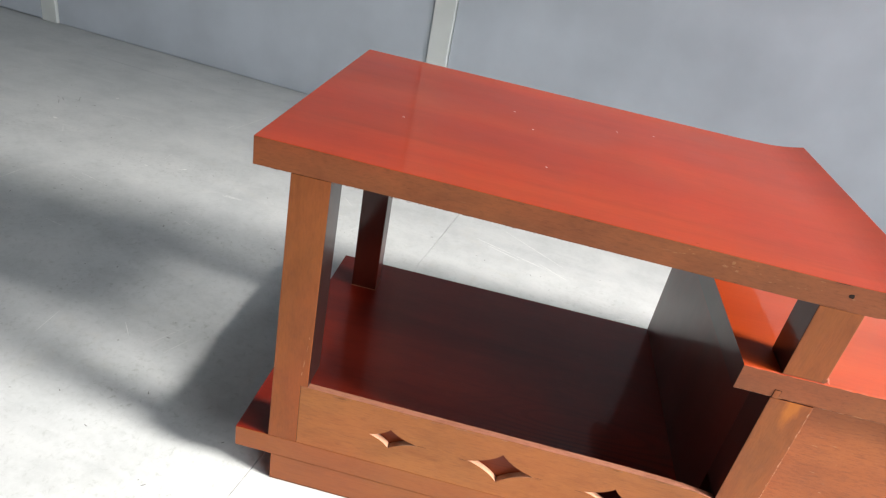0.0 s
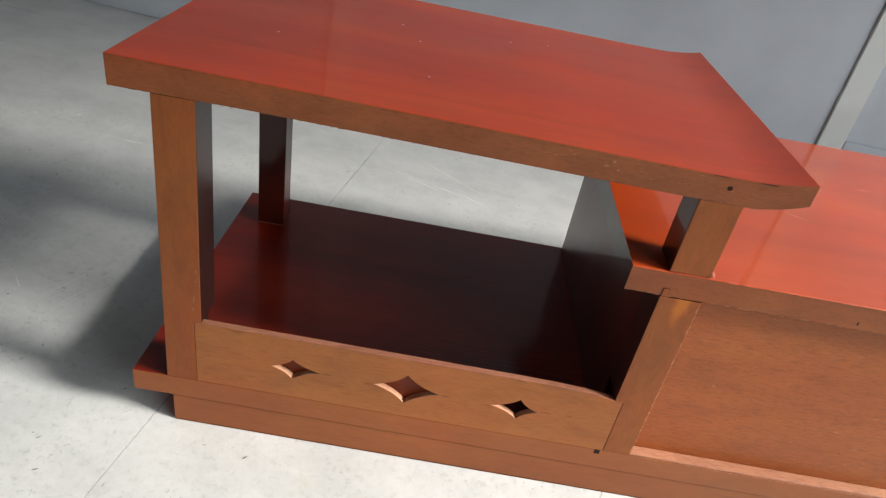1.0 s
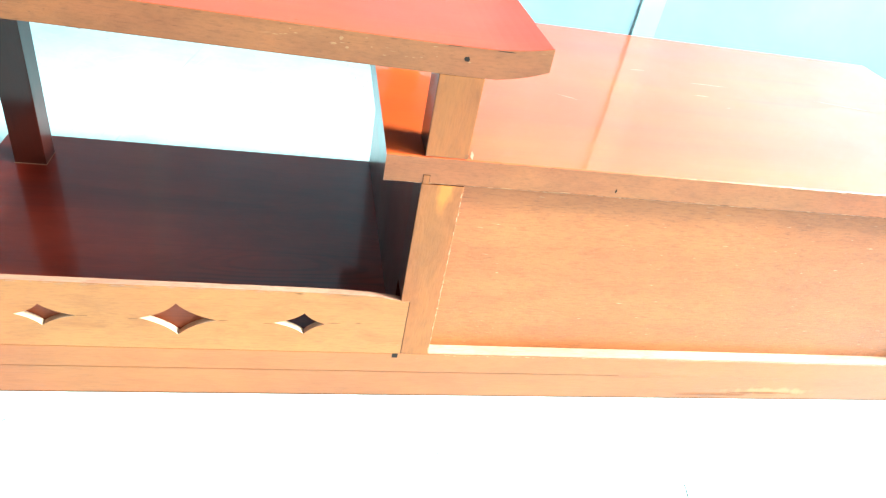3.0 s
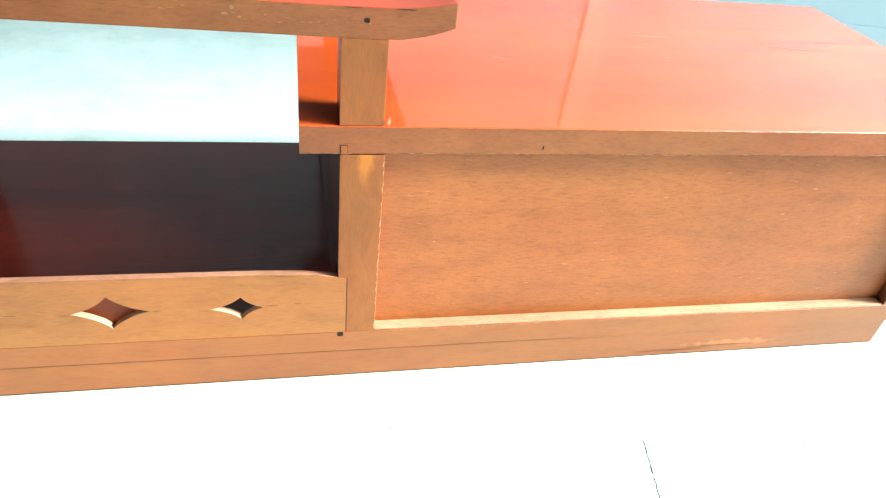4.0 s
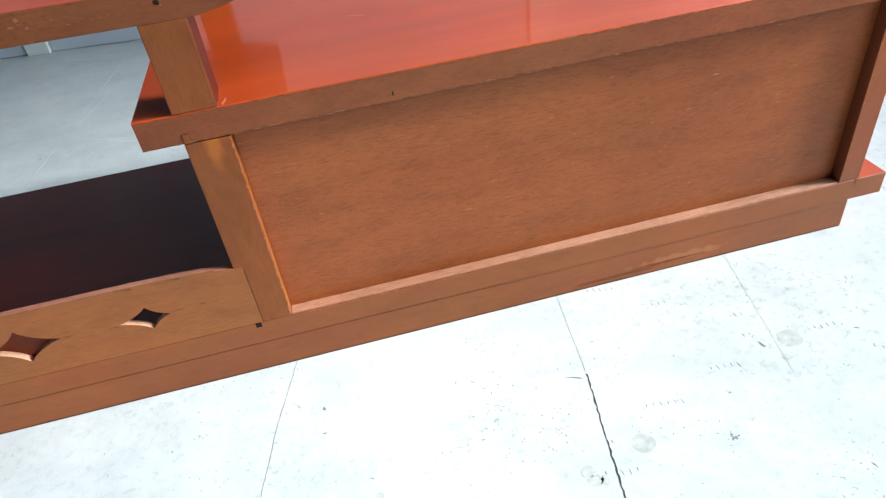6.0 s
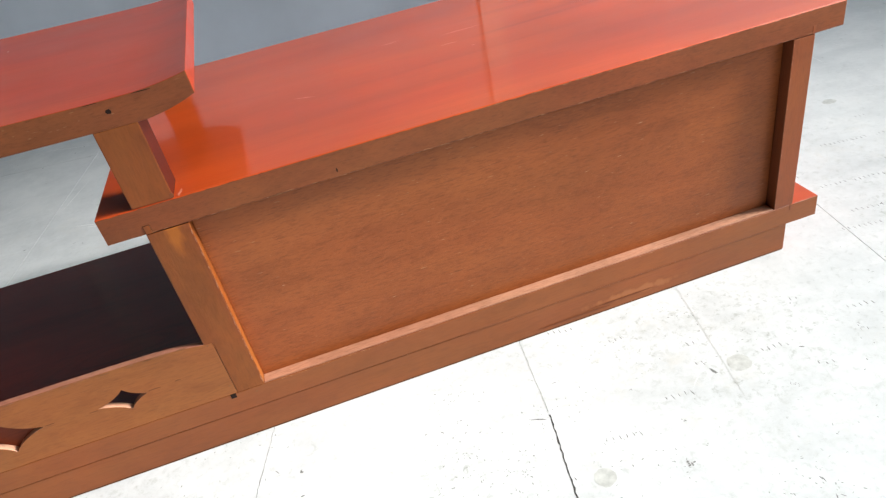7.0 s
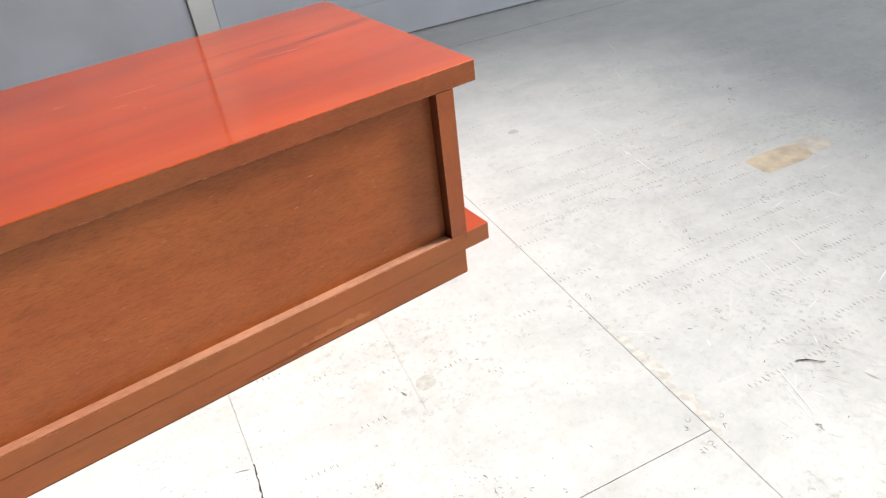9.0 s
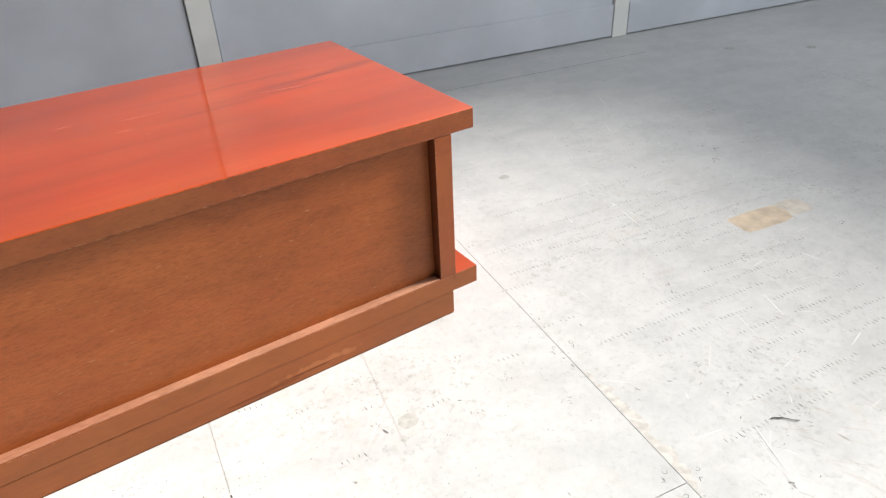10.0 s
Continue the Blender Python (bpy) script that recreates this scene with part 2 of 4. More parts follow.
LEDGE = wood("rubbed_pinkish_ledge", (0.30, 0.115, 0.062), (0.46, 0.225, 0.140), (0.56, 0.31, 0.205), 0.5, 0.0, "x", 0.5, 0.4, along=9, stained=0.9, mottle=0.3, dash=0.35, sheen=0.4)
CHIP = wood("bared_brown_chip", (0.23, 0.095, 0.042), (0.27, 0.115, 0.053), (0.31, 0.135, 0.066), 0.7)
DARK_LINE = wood("dark_hairline", (0.10, 0.035, 0.012), (0.13, 0.045, 0.016), (0.16, 0.055, 0.02), 0.7)
# darker post colour that paints the shade on the side facing -x
REVEAL_SHADED = wood("shaded_post_side", (0.15, 0.042, 0.015), (0.19, 0.053, 0.019), (0.23, 0.065, 0.024), 0.5, 0.0, "z")
DARK_HOLE = wood("dark_bored_wood", (0.012, 0.006, 0.004), (0.018, 0.008, 0.005), (0.025, 0.012, 0.007), 0.95)


def painted_floor():
    """Pale grey floor paint: cloudy wear, clusters of grey-green grime, fine pits."""
    m, t, b = shader("worn_pale_grey_floor_paint", 0.42)
    b.inputs["Specular IOR Level"].default_value = 0.3
    p = place(t)
    broad = node(t, "ShaderNodeTexNoise", {"Vector": p, "Scale": 1.1, "Detail": 6, "Roughness": 0.6})
    mottle = node(t, "ShaderNodeTexNoise", {"Vector": p, "Scale": 9, "Detail": 9, "Roughness": 0.75})
    col = mix(t, 0.6, (0.595, 0.605, 0.61), ramp(t, broad.outputs[0], [(0.35, (0.555, 0.57, 0.58)), (0.65, (0.67, 0.68, 0.675))]))
    col = mix(t, 0.7, col, ramp(t, mottle.outputs[0], [(0.32, (0.82, 0.83, 0.82)), (0.56, (1.03, 1.03, 1.02))]), "MULTIPLY")
    swirl = node(t, "ShaderNodeTexNoise", {"Vector": place(t, (2.2, 5.5, 1), (0, 0, 0.5)), "Scale": 1.4, "Detail": 7, "Roughness": 0.62, "Distortion": 1.6})
    col = mix(t, 1.0, col, ramp(t, swirl.outputs[0], [(0.34, (0.94, 0.945, 0.94)), (0.5, (0.99, 0.99, 0.985)), (0.66, (1.04, 1.035, 1.025))]), "MULTIPLY")
    along = node(t, "ShaderNodeSeparateXYZ", {"Vector": place(t, (0.25, -0.25, 1))})
    trodden = ramp(t, along.outputs[1], [(0.12, (0.25, 0.25, 0.25)), (0.32, (1, 1, 1))])  # the open floor is dirtier than the strip by the wall
    flake = node(t, "ShaderNodeTexNoise", {"Vector": p, "Scale": 75, "Detail": 9, "Roughness": 0.75, "Distortion": 0.5})
    col = mix(t, mix(t, 1.0, trodden, (0.6, 0.6, 0.6), "MULTIPLY"), col, ramp(t, flake.outputs[0], [(0.34, (0.74, 0.75, 0.72)), (0.45, (0.98, 0.98, 0.975)), (0.66, (1.05, 1.05, 1.05))]), "MULTIPLY")
    for scale, area, lo, hi, amount, shade in ((34, 2.6, 0.54, 0.68, 0.5, (0.42, 0.435, 0.40)), (80, 4.0, 0.55, 0.66, 0.75, (0.31, 0.325, 0.29)), (14, 1.9, 0.52, 0.7, 0.5, (0.58, 0.545, 0.47))):
        grime = node(t, "ShaderNodeTexNoise", {"Vector": p, "Scale": scale, "Detail": 8, "Roughness": 0.72, "Distortion": 0.4})
        where = node(t, "ShaderNodeTexNoise", {"Vector": place(t, shift=(scale, 0, 0)), "Scale": area, "Detail": 4, "Roughness": 0.6})
        spots = mix(t, 1.0, ramp(t, grime.outputs[0], [(lo, (0, 0, 0)), (hi, (amount,) * 3)]), ramp(t, where.outputs[0], [(0.5, (0, 0, 0)), (0.62, (1, 1, 1))]), "MULTIPLY")
        spots = mix(t, 1.0, spots, trodden, "MULTIPLY")
        col = mix(t, spots, col, shade)
    t.links.new(col, b.inputs["Base Color"])
    t.links.new(ramp(t, mottle.outputs[0], [(0.3, (0.34,) * 3), (0.7, (0.55,) * 3)]), b.inputs["Roughness"])
    bump(t, b, mottle.outputs[0], 0.2, 0.001)
    return m


def plain(name, colour, rough=0.5, metal=0.0, spread=0.08, scale=3.0):
    m, t, b = shader(name, rough, metal)
    n = node(t, "ShaderNodeTexNoise", {"Vector": place(t), "Scale": scale, "Detail": 5})
    lo, hi = tuple(c * (1 - spread) for c in colour), tuple(min(1, c * (1 + spread)) for c in colour)
    t.links.new(ramp(t, n.outputs[0], [(0.35, lo), (0.65, hi)]), b.inputs["Base Color"])
    return m


FLOOR = painted_floor()
GAP = plain("dark_joint_grime", (0.14, 0.14, 0.135), 0.9)
CRACK = plain("black_crack_grime", (0.045, 0.043, 0.04), 0.9)
WALL = plain("blue_grey_painted_steel", (0.655, 0.70, 0.765), 0.36)
STEEL = plain("pale_grey_painted_steel", (0.88, 0.90, 0.87), 0.32)
SEAM = plain("shaded_grey_seam", (0.34, 0.36, 0.38), 0.8)
PLASTER = plain("grey_hall_wall", (0.30, 0.31, 0.31), 0.8)


# ---- building helpers ----
def part(name, bm, material, parent=None, label="", m=None):
    """Links a bmesh as one mesh object under a thing or part; material: one, or a list of slots."""
    mesh = bpy.data.meshes.new(name)
    bmesh.ops.recalc_face_normals(bm, faces=bm.faces)
    bm.to_mesh(mesh)
    bm.free()
    for slot in material if isinstance(material, (list, tuple)) else [material]:
        mesh.materials.append(slot)
    ob = new(name, mesh)
    if parent:
        ob.parent = parent
    if m:
        ob.matrix_basis = m
    return tagged(ob, label)


def block(x0, x1, y0, y1, z0, z1, bevel=0.0, segments=2):
    bm = bmesh.new()
    bmesh.ops.create_cube(bm, size=1, matrix=Matrix.LocRotScale(((x0 + x1) / 2, (y0 + y1) / 2, (z0 + z1) / 2), None, (x1 - x0, y1 - y0, z1 - z0)))
    if bevel:
        bmesh.ops.bevel(bm, geom=bm.edges[:], offset=bevel, segments=segments, affect="EDGES", profile=0.6)
    return bm


def worn_board(x0, x1, y0, y1, z0, z1, seed, bevel=0.0007, wear=0.0006, step=0.009):
    """A board along x whose two front edges are a little uneven."""
    r = random.Random(seed)
    n = max(2, int((x1 - x0) / step))
    b = bevel
    section = [(y0 + b, z0), (y0, z0 + b), (y0, z1 - b), (y0 + b, z1), (y1 - b, z1), (y1, z1 - b), (y1, z0 + b), (y1 - b, z0)]
    bm = bmesh.new()
    rings = []
    for i in range(n + 1):
        x = x0 + (x1 - x0) * i / n
        deep = [wear * r.random() ** 2 for k in range(2)]
        ring = []
        for k, (y, z) in enumerate(section):
            if k < 4 and 0 < i < n:
                d = deep[0 if k < 2 else 1]
                y, z = (y + d, z) if k in (0, 3) else (y, z + d if k == 1 else z - d)
            ring.append(bm.verts.new((x, y, z)))
        rings.append(ring)
    for p, q in zip(rings, rings[1:]):
        for k in range(8):
            bm.faces.new((p[k], p[(k + 1) % 8], q[(k + 1) % 8], q[k]))
    bm.faces.new(rings[0])
    bm.faces.new(rings[-1])
    return bm


def prism(outline, depth, holes=(), bevel=0.0):
    """An outline in x and z, with holes through it, thick from y = 0 to depth."""
    bm = bmesh.new()
    edges = []
    for loop in (outline, *holes):
        vs = [bm.verts.new((x, 0, z)) for x, z in loop]
        edges += [bm.edges.new((vs[i], vs[(i + 1) % len(vs)])) for i in range(len(vs))]
    if holes:
        bmesh.ops.triangle_fill(bm, use_beauty=True, edges=edges)
    else:
        bm.faces.new(vs)
    out = bmesh.ops.extrude_face_region(bm, geom=bm.faces[:])
    bmesh.ops.translate(bm, vec=(0, depth, 0), verts=[v for v in out["geom"] if isinstance(v, bmesh.types.BMVert)])
    bmesh.ops.recalc_face_normals(bm, faces=bm.faces)
    if bevel:
        sharp = [e for e in bm.edges if len(e.link_faces) == 2 and e.calc_face_angle(0) > 0.6]
        bmesh.ops.bevel(bm, geom=sharp, offset=bevel, segments=2, affect="EDGES", profile=0.6)
    return bm


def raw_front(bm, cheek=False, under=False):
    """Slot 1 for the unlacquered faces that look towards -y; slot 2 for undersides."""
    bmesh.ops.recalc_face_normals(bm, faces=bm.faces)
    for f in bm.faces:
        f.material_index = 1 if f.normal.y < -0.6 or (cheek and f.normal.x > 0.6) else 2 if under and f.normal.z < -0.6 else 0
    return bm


# ---- the hall ----
floor = tagged(new("floor"), "pale grey painted board floor, worn and scratched", "floor", kind="structure")
floor.matrix_basis = BOARDS
part("underlay", block(-7.0, 6.0, -9.0, 0.2, -0.2, -0.006), GAP, floor)
wall = tagged(new("wall_north"), "blue-grey painted steel panel wall with posts", "wall", kind="structure")
wall.matrix_basis = HALL
POSTS = (-5.30, -3.565, -1.834, -0.100, 1.575, 3.286, 5.0)
for a, b in zip(POSTS, POSTS[1:] + (6.041,)):
    part("wall_panel", block(a + 0.041, b - 0.041, 0.0, 0.06, 0.001, 8.6, 0.004, 3), WALL, wall)
    if not -2 < a < 1:  # two bays reach down to the floor in one sheet
        part("kick_panel", block(a + 0.042, b - 0.042, -0.010, -0.0005, 0.006, 0.1395, 0.004, 3), WALL, wall)
for s in POSTS:
    part("joint", block(s - 0.0425, s + 0.0425, 0.012, 0.06, 0.001, 8.6), SEAM, wall)
    part("post", block(s - 0.038, s + 0.038, -0.011, 0.08, 0.0, 8.6, 0.003, 3), STEEL, wall)
part("backing", block(-7, 6.0, 0.0805, 0.2, 0.0, 8.6), CRACK, wall)
# assumed walls and ceiling, out of view, that close the hall and bounce light
for name, box in (("wall_west", (-7.2, -7.0, -9.0, 0.2, 0, 8.6)), ("wall_south", (-7.2, 6.2, -9.2, -9.0, 0, 8.6)), ("ceiling", (-7.2, 6.2, -9.2, 0.2, 8.6, 8.8))):
    w = part(name, block(*box), PLASTER)
    w.matrix_basis = HALL
    tagged(w, "plain grey hall surface, unseen and assumed", "ceiling" if name == "ceiling" else "wall", kind="structure")
# added out of view: sill, head and jambs are set to bound the sun patch
east = tagged(new("unseen_wall_east"), "unseen grey wall, its opening added to shape the sunlight", "wall", kind="structure")
east.matrix_basis = HALL
part("jamb_wall", block(6.0, 6.2, -0.745, 0.2, 0, 8.6), PLASTER, east)
part("jamb_wall", block(6.0, 6.2, -9.0, -6.35, 0, 8.6), PLASTER, east)
part("sill_wall", block(6.0, 6.2, -6.35, -0.745, 0, 2.02), PLASTER, east)
part("head_wall", block(6.0, 6.2, -6.35, -0.745, 3.55, 8.6), PLASTER, east)

# floor sheets, in rows that break joint
def sheet(x0, x1, y0, y1):
    return part("floor_sheet", block(x0 + 0.0006, x1 - 0.0006, y0 + 0.0006, y1 - 0.0006, -0.012, 0.0), FLOOR, floor)


# ---- the cabinet ----
cabinet = tagged(new("tv_cabinet"), "low red-lacquered stepped wooden cabinet, plain brown back, on pale floor", "cabinet")


def board(name, x0, x1, y0, y1, z0, z1, top=LACQUER, front=EDGE, label="", bevel=0.0012, parent=cabinet, worn=0):
    bm = worn_board(x0, x1, y0, y1, z0, z1, worn) if worn else block(x0, x1, y0, y1, z0, z1, bevel)
    return part(name, raw_front(bm), [top, front], parent, label)


plinth = part("plinth", raw_front(worn_board(0.0, 1.55, 0.0012, 0.50, 0.0014, 0.0525, 31, 0.0008, 0.0006)), [LACQUER, PLINTH], cabinet)
# dark strip added to draw the contact shadow under the plinth
board("foot_strip", 0.004, 1.546, 0.004, 0.496, 0.0, 0.0014, DARK_LINE, DARK_LINE, "thin dark strip added under the plinth for its contact shade", 0.0002)
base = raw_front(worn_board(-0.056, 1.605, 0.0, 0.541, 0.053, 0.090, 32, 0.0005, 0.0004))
# the lit right end of the board keeps the brighter lacquer
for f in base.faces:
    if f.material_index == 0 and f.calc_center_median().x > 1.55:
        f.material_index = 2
base_board = part("base_board", base, [SHADED_SHELF, PLINTH, LACQUER], cabinet)
board("packing", 0.004, 0.98, 0.006, 0.49, 0.0525, 0.053, DARK_LINE, DARK_LINE, "dark joint under the base board", 0.0002)
board("packing", 0.9802, 1.546, 0.0007, 0.003, 0.0518, 0.0535, PLINTH, PLINTH, "closed joint under the base board", 0.0001)
board("ledge", 0.6705, 1.5200, 0.0008, 0.0178, 0.0903, 0.0925, LEDGE, LEDGE, "pale bare wood ledge", 0.0004)
# a dark line painted along the foot where the contact shadow falls
board("contact_line", 0.001, 1.549, 0.0010, 0.003, 0.0003, 0.0012, DARK_LINE, DARK_LINE, "dark contact line along the foot", 0.0001)
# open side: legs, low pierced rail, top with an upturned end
board("leg", -0.011, 0.039, 0.435, 0.480, 0.0905, 0.517, LACQUER_SHADED, LACQUER_SHADED)
board("foot_line", -0.0116, 0.0396, 0.4344, 0.4805, 0.0902, 0.0916, WORN_EDGE, WORN_EDGE, "pale line round a foot", 0.0002)
part("leg", raw_front(prism([(-0.006, 0.0905), (0.0375, 0.0905), (0.0375, 0.1995), (0.0475, 0.1995), (0.0525, 0.517), (0.003, 0.517)], 0.050, bevel=0.001)), [LEG_SHADED, POST], cabinet)


def astroid(cx, cz, left, right, h, n=7):
    """A diamond with four sides that curve inwards; its left and right points may differ."""
    tips = [(right, 0), (0, h), (-left, 0), (0, -h)]
    out = []
    for i, (ax, az_) in enumerate(tips):
        bx, bz = tips[(i + 1) % 4]
        for j in range(n):
            u = j / n
            mx, mz = (ax + bx) * 0.5 * 0.62, (az_ + bz) * 0.5 * 0.62
            out.append((cx + (1 - u) ** 2 * ax + 2 * u * (1 - u) * mx + u * u * bx, cz + (1 - u) ** 2 * az_ + 2 * u * (1 - u) * mz + u * u * bz))
    return out


STARS = [astroid(0.1732, 0.1443, 0.030, 0.0410, 0.0180), astroid(0.3335, 0.1435, 0.046, 0.0485, 0.0272), astroid(0.4935, 0.1427, 0.0395, 0.0280, 0.0190)]
rail = prism([(0.038, 0.0907), (0.6295, 0.0907), (0.6295, 0.1887), (0.618, 0.1903), (0.600, 0.1930), (0.575, 0.1960), (0.540, 0.1975), (0.490, 0.1984), (0.038, 0.1995)], 0.0095, STARS)
bmesh.ops.recalc_face_normals(rail, faces=rail.faces)
for f in rail.faces:
    mid = f.calc_center_median()
    top = mid.z > 0.19 and f.normal.z > 0.5
    f.material_index = 0 if abs(f.normal.y) > 0.5 else 2 if top else 1 if 0.1 < mid.z < 0.19 and mid.x < 0.6 else 0
pierced_rail = part("pierced_rail", rail, [RAIL, PALE, WORN_EDGE], cabinet, "tan rail pierced by three curved diamonds")

def upturn(x, start, rise):
    """How far the top board curls up towards its end."""
    return rise * max(0.0, (x - start) / (0.7385 - start)) ** 2


U = [(-0.044, 0.553), (-0.044, 0.517)]
U += [(0.1 + 0.58 * i / 14, 0.517 - 0.008 * min(1, i / 14 * 1.1)) for i in range(15)]
U += [(x, 0.509 + upturn(x, 0.665, 0.0145)) for x in (0.692, 0.704, 0.715, 0.725, 0.733, 0.739)]
U += [(x, 0.5535 - 0.0118 * min(1.0, (x + 0.044) / 0.66) + upturn(x, 0.66, 0.008)) for x in (0.7385 - 0.0125 * i for i in range(12))]
U += [(x, 0.5535 - 0.0118 * (x + 0.044) / 0.66) for x in (0.55, 0.40, 0.20)]
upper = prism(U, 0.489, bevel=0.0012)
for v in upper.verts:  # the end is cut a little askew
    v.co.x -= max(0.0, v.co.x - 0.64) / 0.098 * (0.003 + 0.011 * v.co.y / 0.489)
upper_top = part("upper_top", raw_front(upper, under=True), [LACQUER_DIM, EDGE, LACQUER_SHADED], cabinet, "red-lacquered top with an upturned end")
board("short_leg", 0.617, 0.667, 0.0, 0.050, 0.4105, 0.5093, LACQUER_SHADED, POST)
board("short_leg", 0.617, 0.667, 0.435, 0.480, 0.4105, 0.5093, LACQUER_SHADED, POST)
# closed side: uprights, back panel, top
upright = part("upright", raw_front(prism([(0.630, 0.0905), (0.670, 0.0905), (0.670, 0.3735), (0.618, 0.3735), (0.618, 0.1887), (0.630, 0.1887)], 0.05, bevel=0.001), True), [LACQUER_SHADED, UPRIGHT], cabinet)
part("upright", raw_front(block(1.5222, 1.5567, 0.0, 0.05, 0.0905, 0.3735, 0.0012), True), [REVEAL_SHADED, END_POST], cabinet)
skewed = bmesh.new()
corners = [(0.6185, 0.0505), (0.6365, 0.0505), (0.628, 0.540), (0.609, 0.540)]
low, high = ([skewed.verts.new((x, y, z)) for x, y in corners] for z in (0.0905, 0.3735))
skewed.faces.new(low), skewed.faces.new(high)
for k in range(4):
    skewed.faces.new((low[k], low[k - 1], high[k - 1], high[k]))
part("side_panel", skewed, SIDE_SHADED, cabinet)  # set a little out of square
board("side_panel", 1.538, 1.5555, 0.0505, 0.537, 0.0905, 0.3735, LACQUER_SHADED, POST)
part("back_panel", block(0.6705, 1.52, 0.018, 0.022, 0.0905, 0.3735), VENEER, cabinet, "brown plywood panel set back between the uprights")
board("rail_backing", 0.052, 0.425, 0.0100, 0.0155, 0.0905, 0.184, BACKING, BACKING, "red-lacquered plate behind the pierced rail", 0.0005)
board("front_panel", 0.6365, 1.5375, 0.52, 0.536, 0.0905, 0.3735, LACQUER, EDGE)
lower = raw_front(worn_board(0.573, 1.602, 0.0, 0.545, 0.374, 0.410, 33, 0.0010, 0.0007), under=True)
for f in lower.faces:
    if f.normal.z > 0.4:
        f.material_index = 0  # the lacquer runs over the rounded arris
    # the left end takes the shaded lacquer too, like the underside
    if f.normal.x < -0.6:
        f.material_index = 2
lower_top = part("lower_top", lower, [LOWER_LACQUER, EDGE, LACQUER_SHADED], cabinet, "red-lacquered lower top board")


def fleck(name, x, z, w, h, y, material, sides=7, seed=1, thick=0.0006, label="", owner=cabinet):
    """A small uneven plug or chip on a face that looks towards -y."""
    rng = random.Random(seed)
    pts = [(x + w / 2 * math.cos(a) * rng.uniform(0.65, 1.1), z + h / 2 * math.sin(a) * rng.uniform(0.65, 1.1)) for a in (2 * math.pi * i / sides for i in range(sides))]
    bm = prism(pts, thick)
    bmesh.ops.translate(bm, vec=(0, y - thick * 0.6, 0), verts=bm.verts)
    return part(name, bm, material, owner, label)


fleck("knot_hole", 0.643, 0.5285, 0.009, 0.007, 0.0, DARK_HOLE, 6, 3, label="dark nail hole", owner=upper_top)
fleck("chip", 0.6462, 0.5252, 0.004, 0.002, 0.0, CHIP, 5, 6, owner=upper_top)
fleck("split", 0.630, 0.5408, 0.022, 0.0006, 0.0, DARK_HOLE, 9, 8, owner=upper_top)
fleck("split", 0.684, 0.5410, 0.024, 0.0010, 0.0, DARK_HOLE, 8, 9, owner=upper_top)
fleck("chip", 0.5125, 0.535, 0.005, 0.005, 0.0, CHIP, 6, 11, owner=upper_top)
fleck("chip", 0.505, 0.529, 0.008, 0.003, 0.0, CHIP, 6, 12, owner=upper_top)
fleck("chip", 0.519, 0.526, 0.005, 0.003, 0.0, CHIP, 6, 13, owner=upper_top)
fleck("nick", 0.861, 0.384, 0.0026, 0.0065, 0.0, DARK_HOLE, 5, 14, owner=lower_top)
fleck("chip", 0.6655, 0.4145, 0.005, 0.009, 0.0, EDGE, 6, 15)
fleck("nail_head", 0.622, 0.187, 0.004, 0.003, 0.0, CHIP, 6, 16, owner=pierced_rail)
fleck("nail_head", 0.624, 0.107, 0.004, 0.003, 0.0, CHIP, 6, 17, owner=pierced_rail)
fleck("nail_head", 0.655, 0.0815, 0.005, 0.003, 0.0, CHIP, 6, 18, owner=base_board)
for x, z, w in ((0.531, 0.1452, 0.020), (0.4475, 0.1408, 0.014), (0.2215, 0.1452, 0.016), (0.389, 0.1440, 0.016), (0.2805, 0.1422, 0.014), (0.565, 0.1470, 0.010)):
    fleck("hairline", x, z, w, 0.0010, 0.0, DARK_LINE, 8, int(x * 1000), 0.0003, owner=pierced_rail)
board("mortise", 0.6185, 0.6265, -0.0004, 0.004, 0.0825, 0.0902, DARK_HOLE, DARK_HOLE, "dark open mortise", 0.0002, base_board)
board("mortise", 0.6185, 0.6270, -0.0003, 0.004, 0.3742, 0.3862, DARK_HOLE, DARK_HOLE, "", 0.0001, lower_top)
board("tenon", 0.6190, 0.6265, -0.0008, 0.004, 0.3742, 0.3855, POST, POST, "", 0.0003)
board("tenon", 1.5515, 1.5562, -0.0004, 0.004, 0.3742, 0.3860, END_POST, END_POST, "", 0.0004)
board("tenon", 1.5515, 1.5562, -0.0004, 0.004, 0.0800, 0.0902, END_POST, END_POST, "", 0.0004)
fleck("dark_streak", 1.150, 0.0105, 0.150, 0.0030, 0.0005, EDGE, 16, 19, 0.0003, owner=plinth)
fleck("dark_streak", 1.245, 0.0165, 0.110, 0.0026, 0.0005, EDGE, 14, 20, 0.0003, owner=plinth)
crumbs = random.Random(21)
for i in range(12):
    fleck("chip", 1.165 + 0.075 * crumbs.random(), 0.4088 - 0.0018 * crumbs.random(), 0.004 + 0.004 * crumbs.random(), 0.002, 0.0, CHIP, 5, 40 + i, owner=lower_top)
for i in range(14):
    x = crumbs.uniform(0.6, 1.58)
    fleck("chip", x, 0.3752 + 0.001 * crumbs.random(), 0.006 + 0.012 * crumbs.random(), 0.0014, 0.0, CHIP, 6, 80 + i, owner=lower_top)
for i in range(14):
    fleck("chip", crumbs.uniform(0.06, 0.61), 0.1955, 0.01 + 0.014 * crumbs.random(), 0.0016, 0.0, CHIP, 6, 120 + i, owner=pierced_rail)


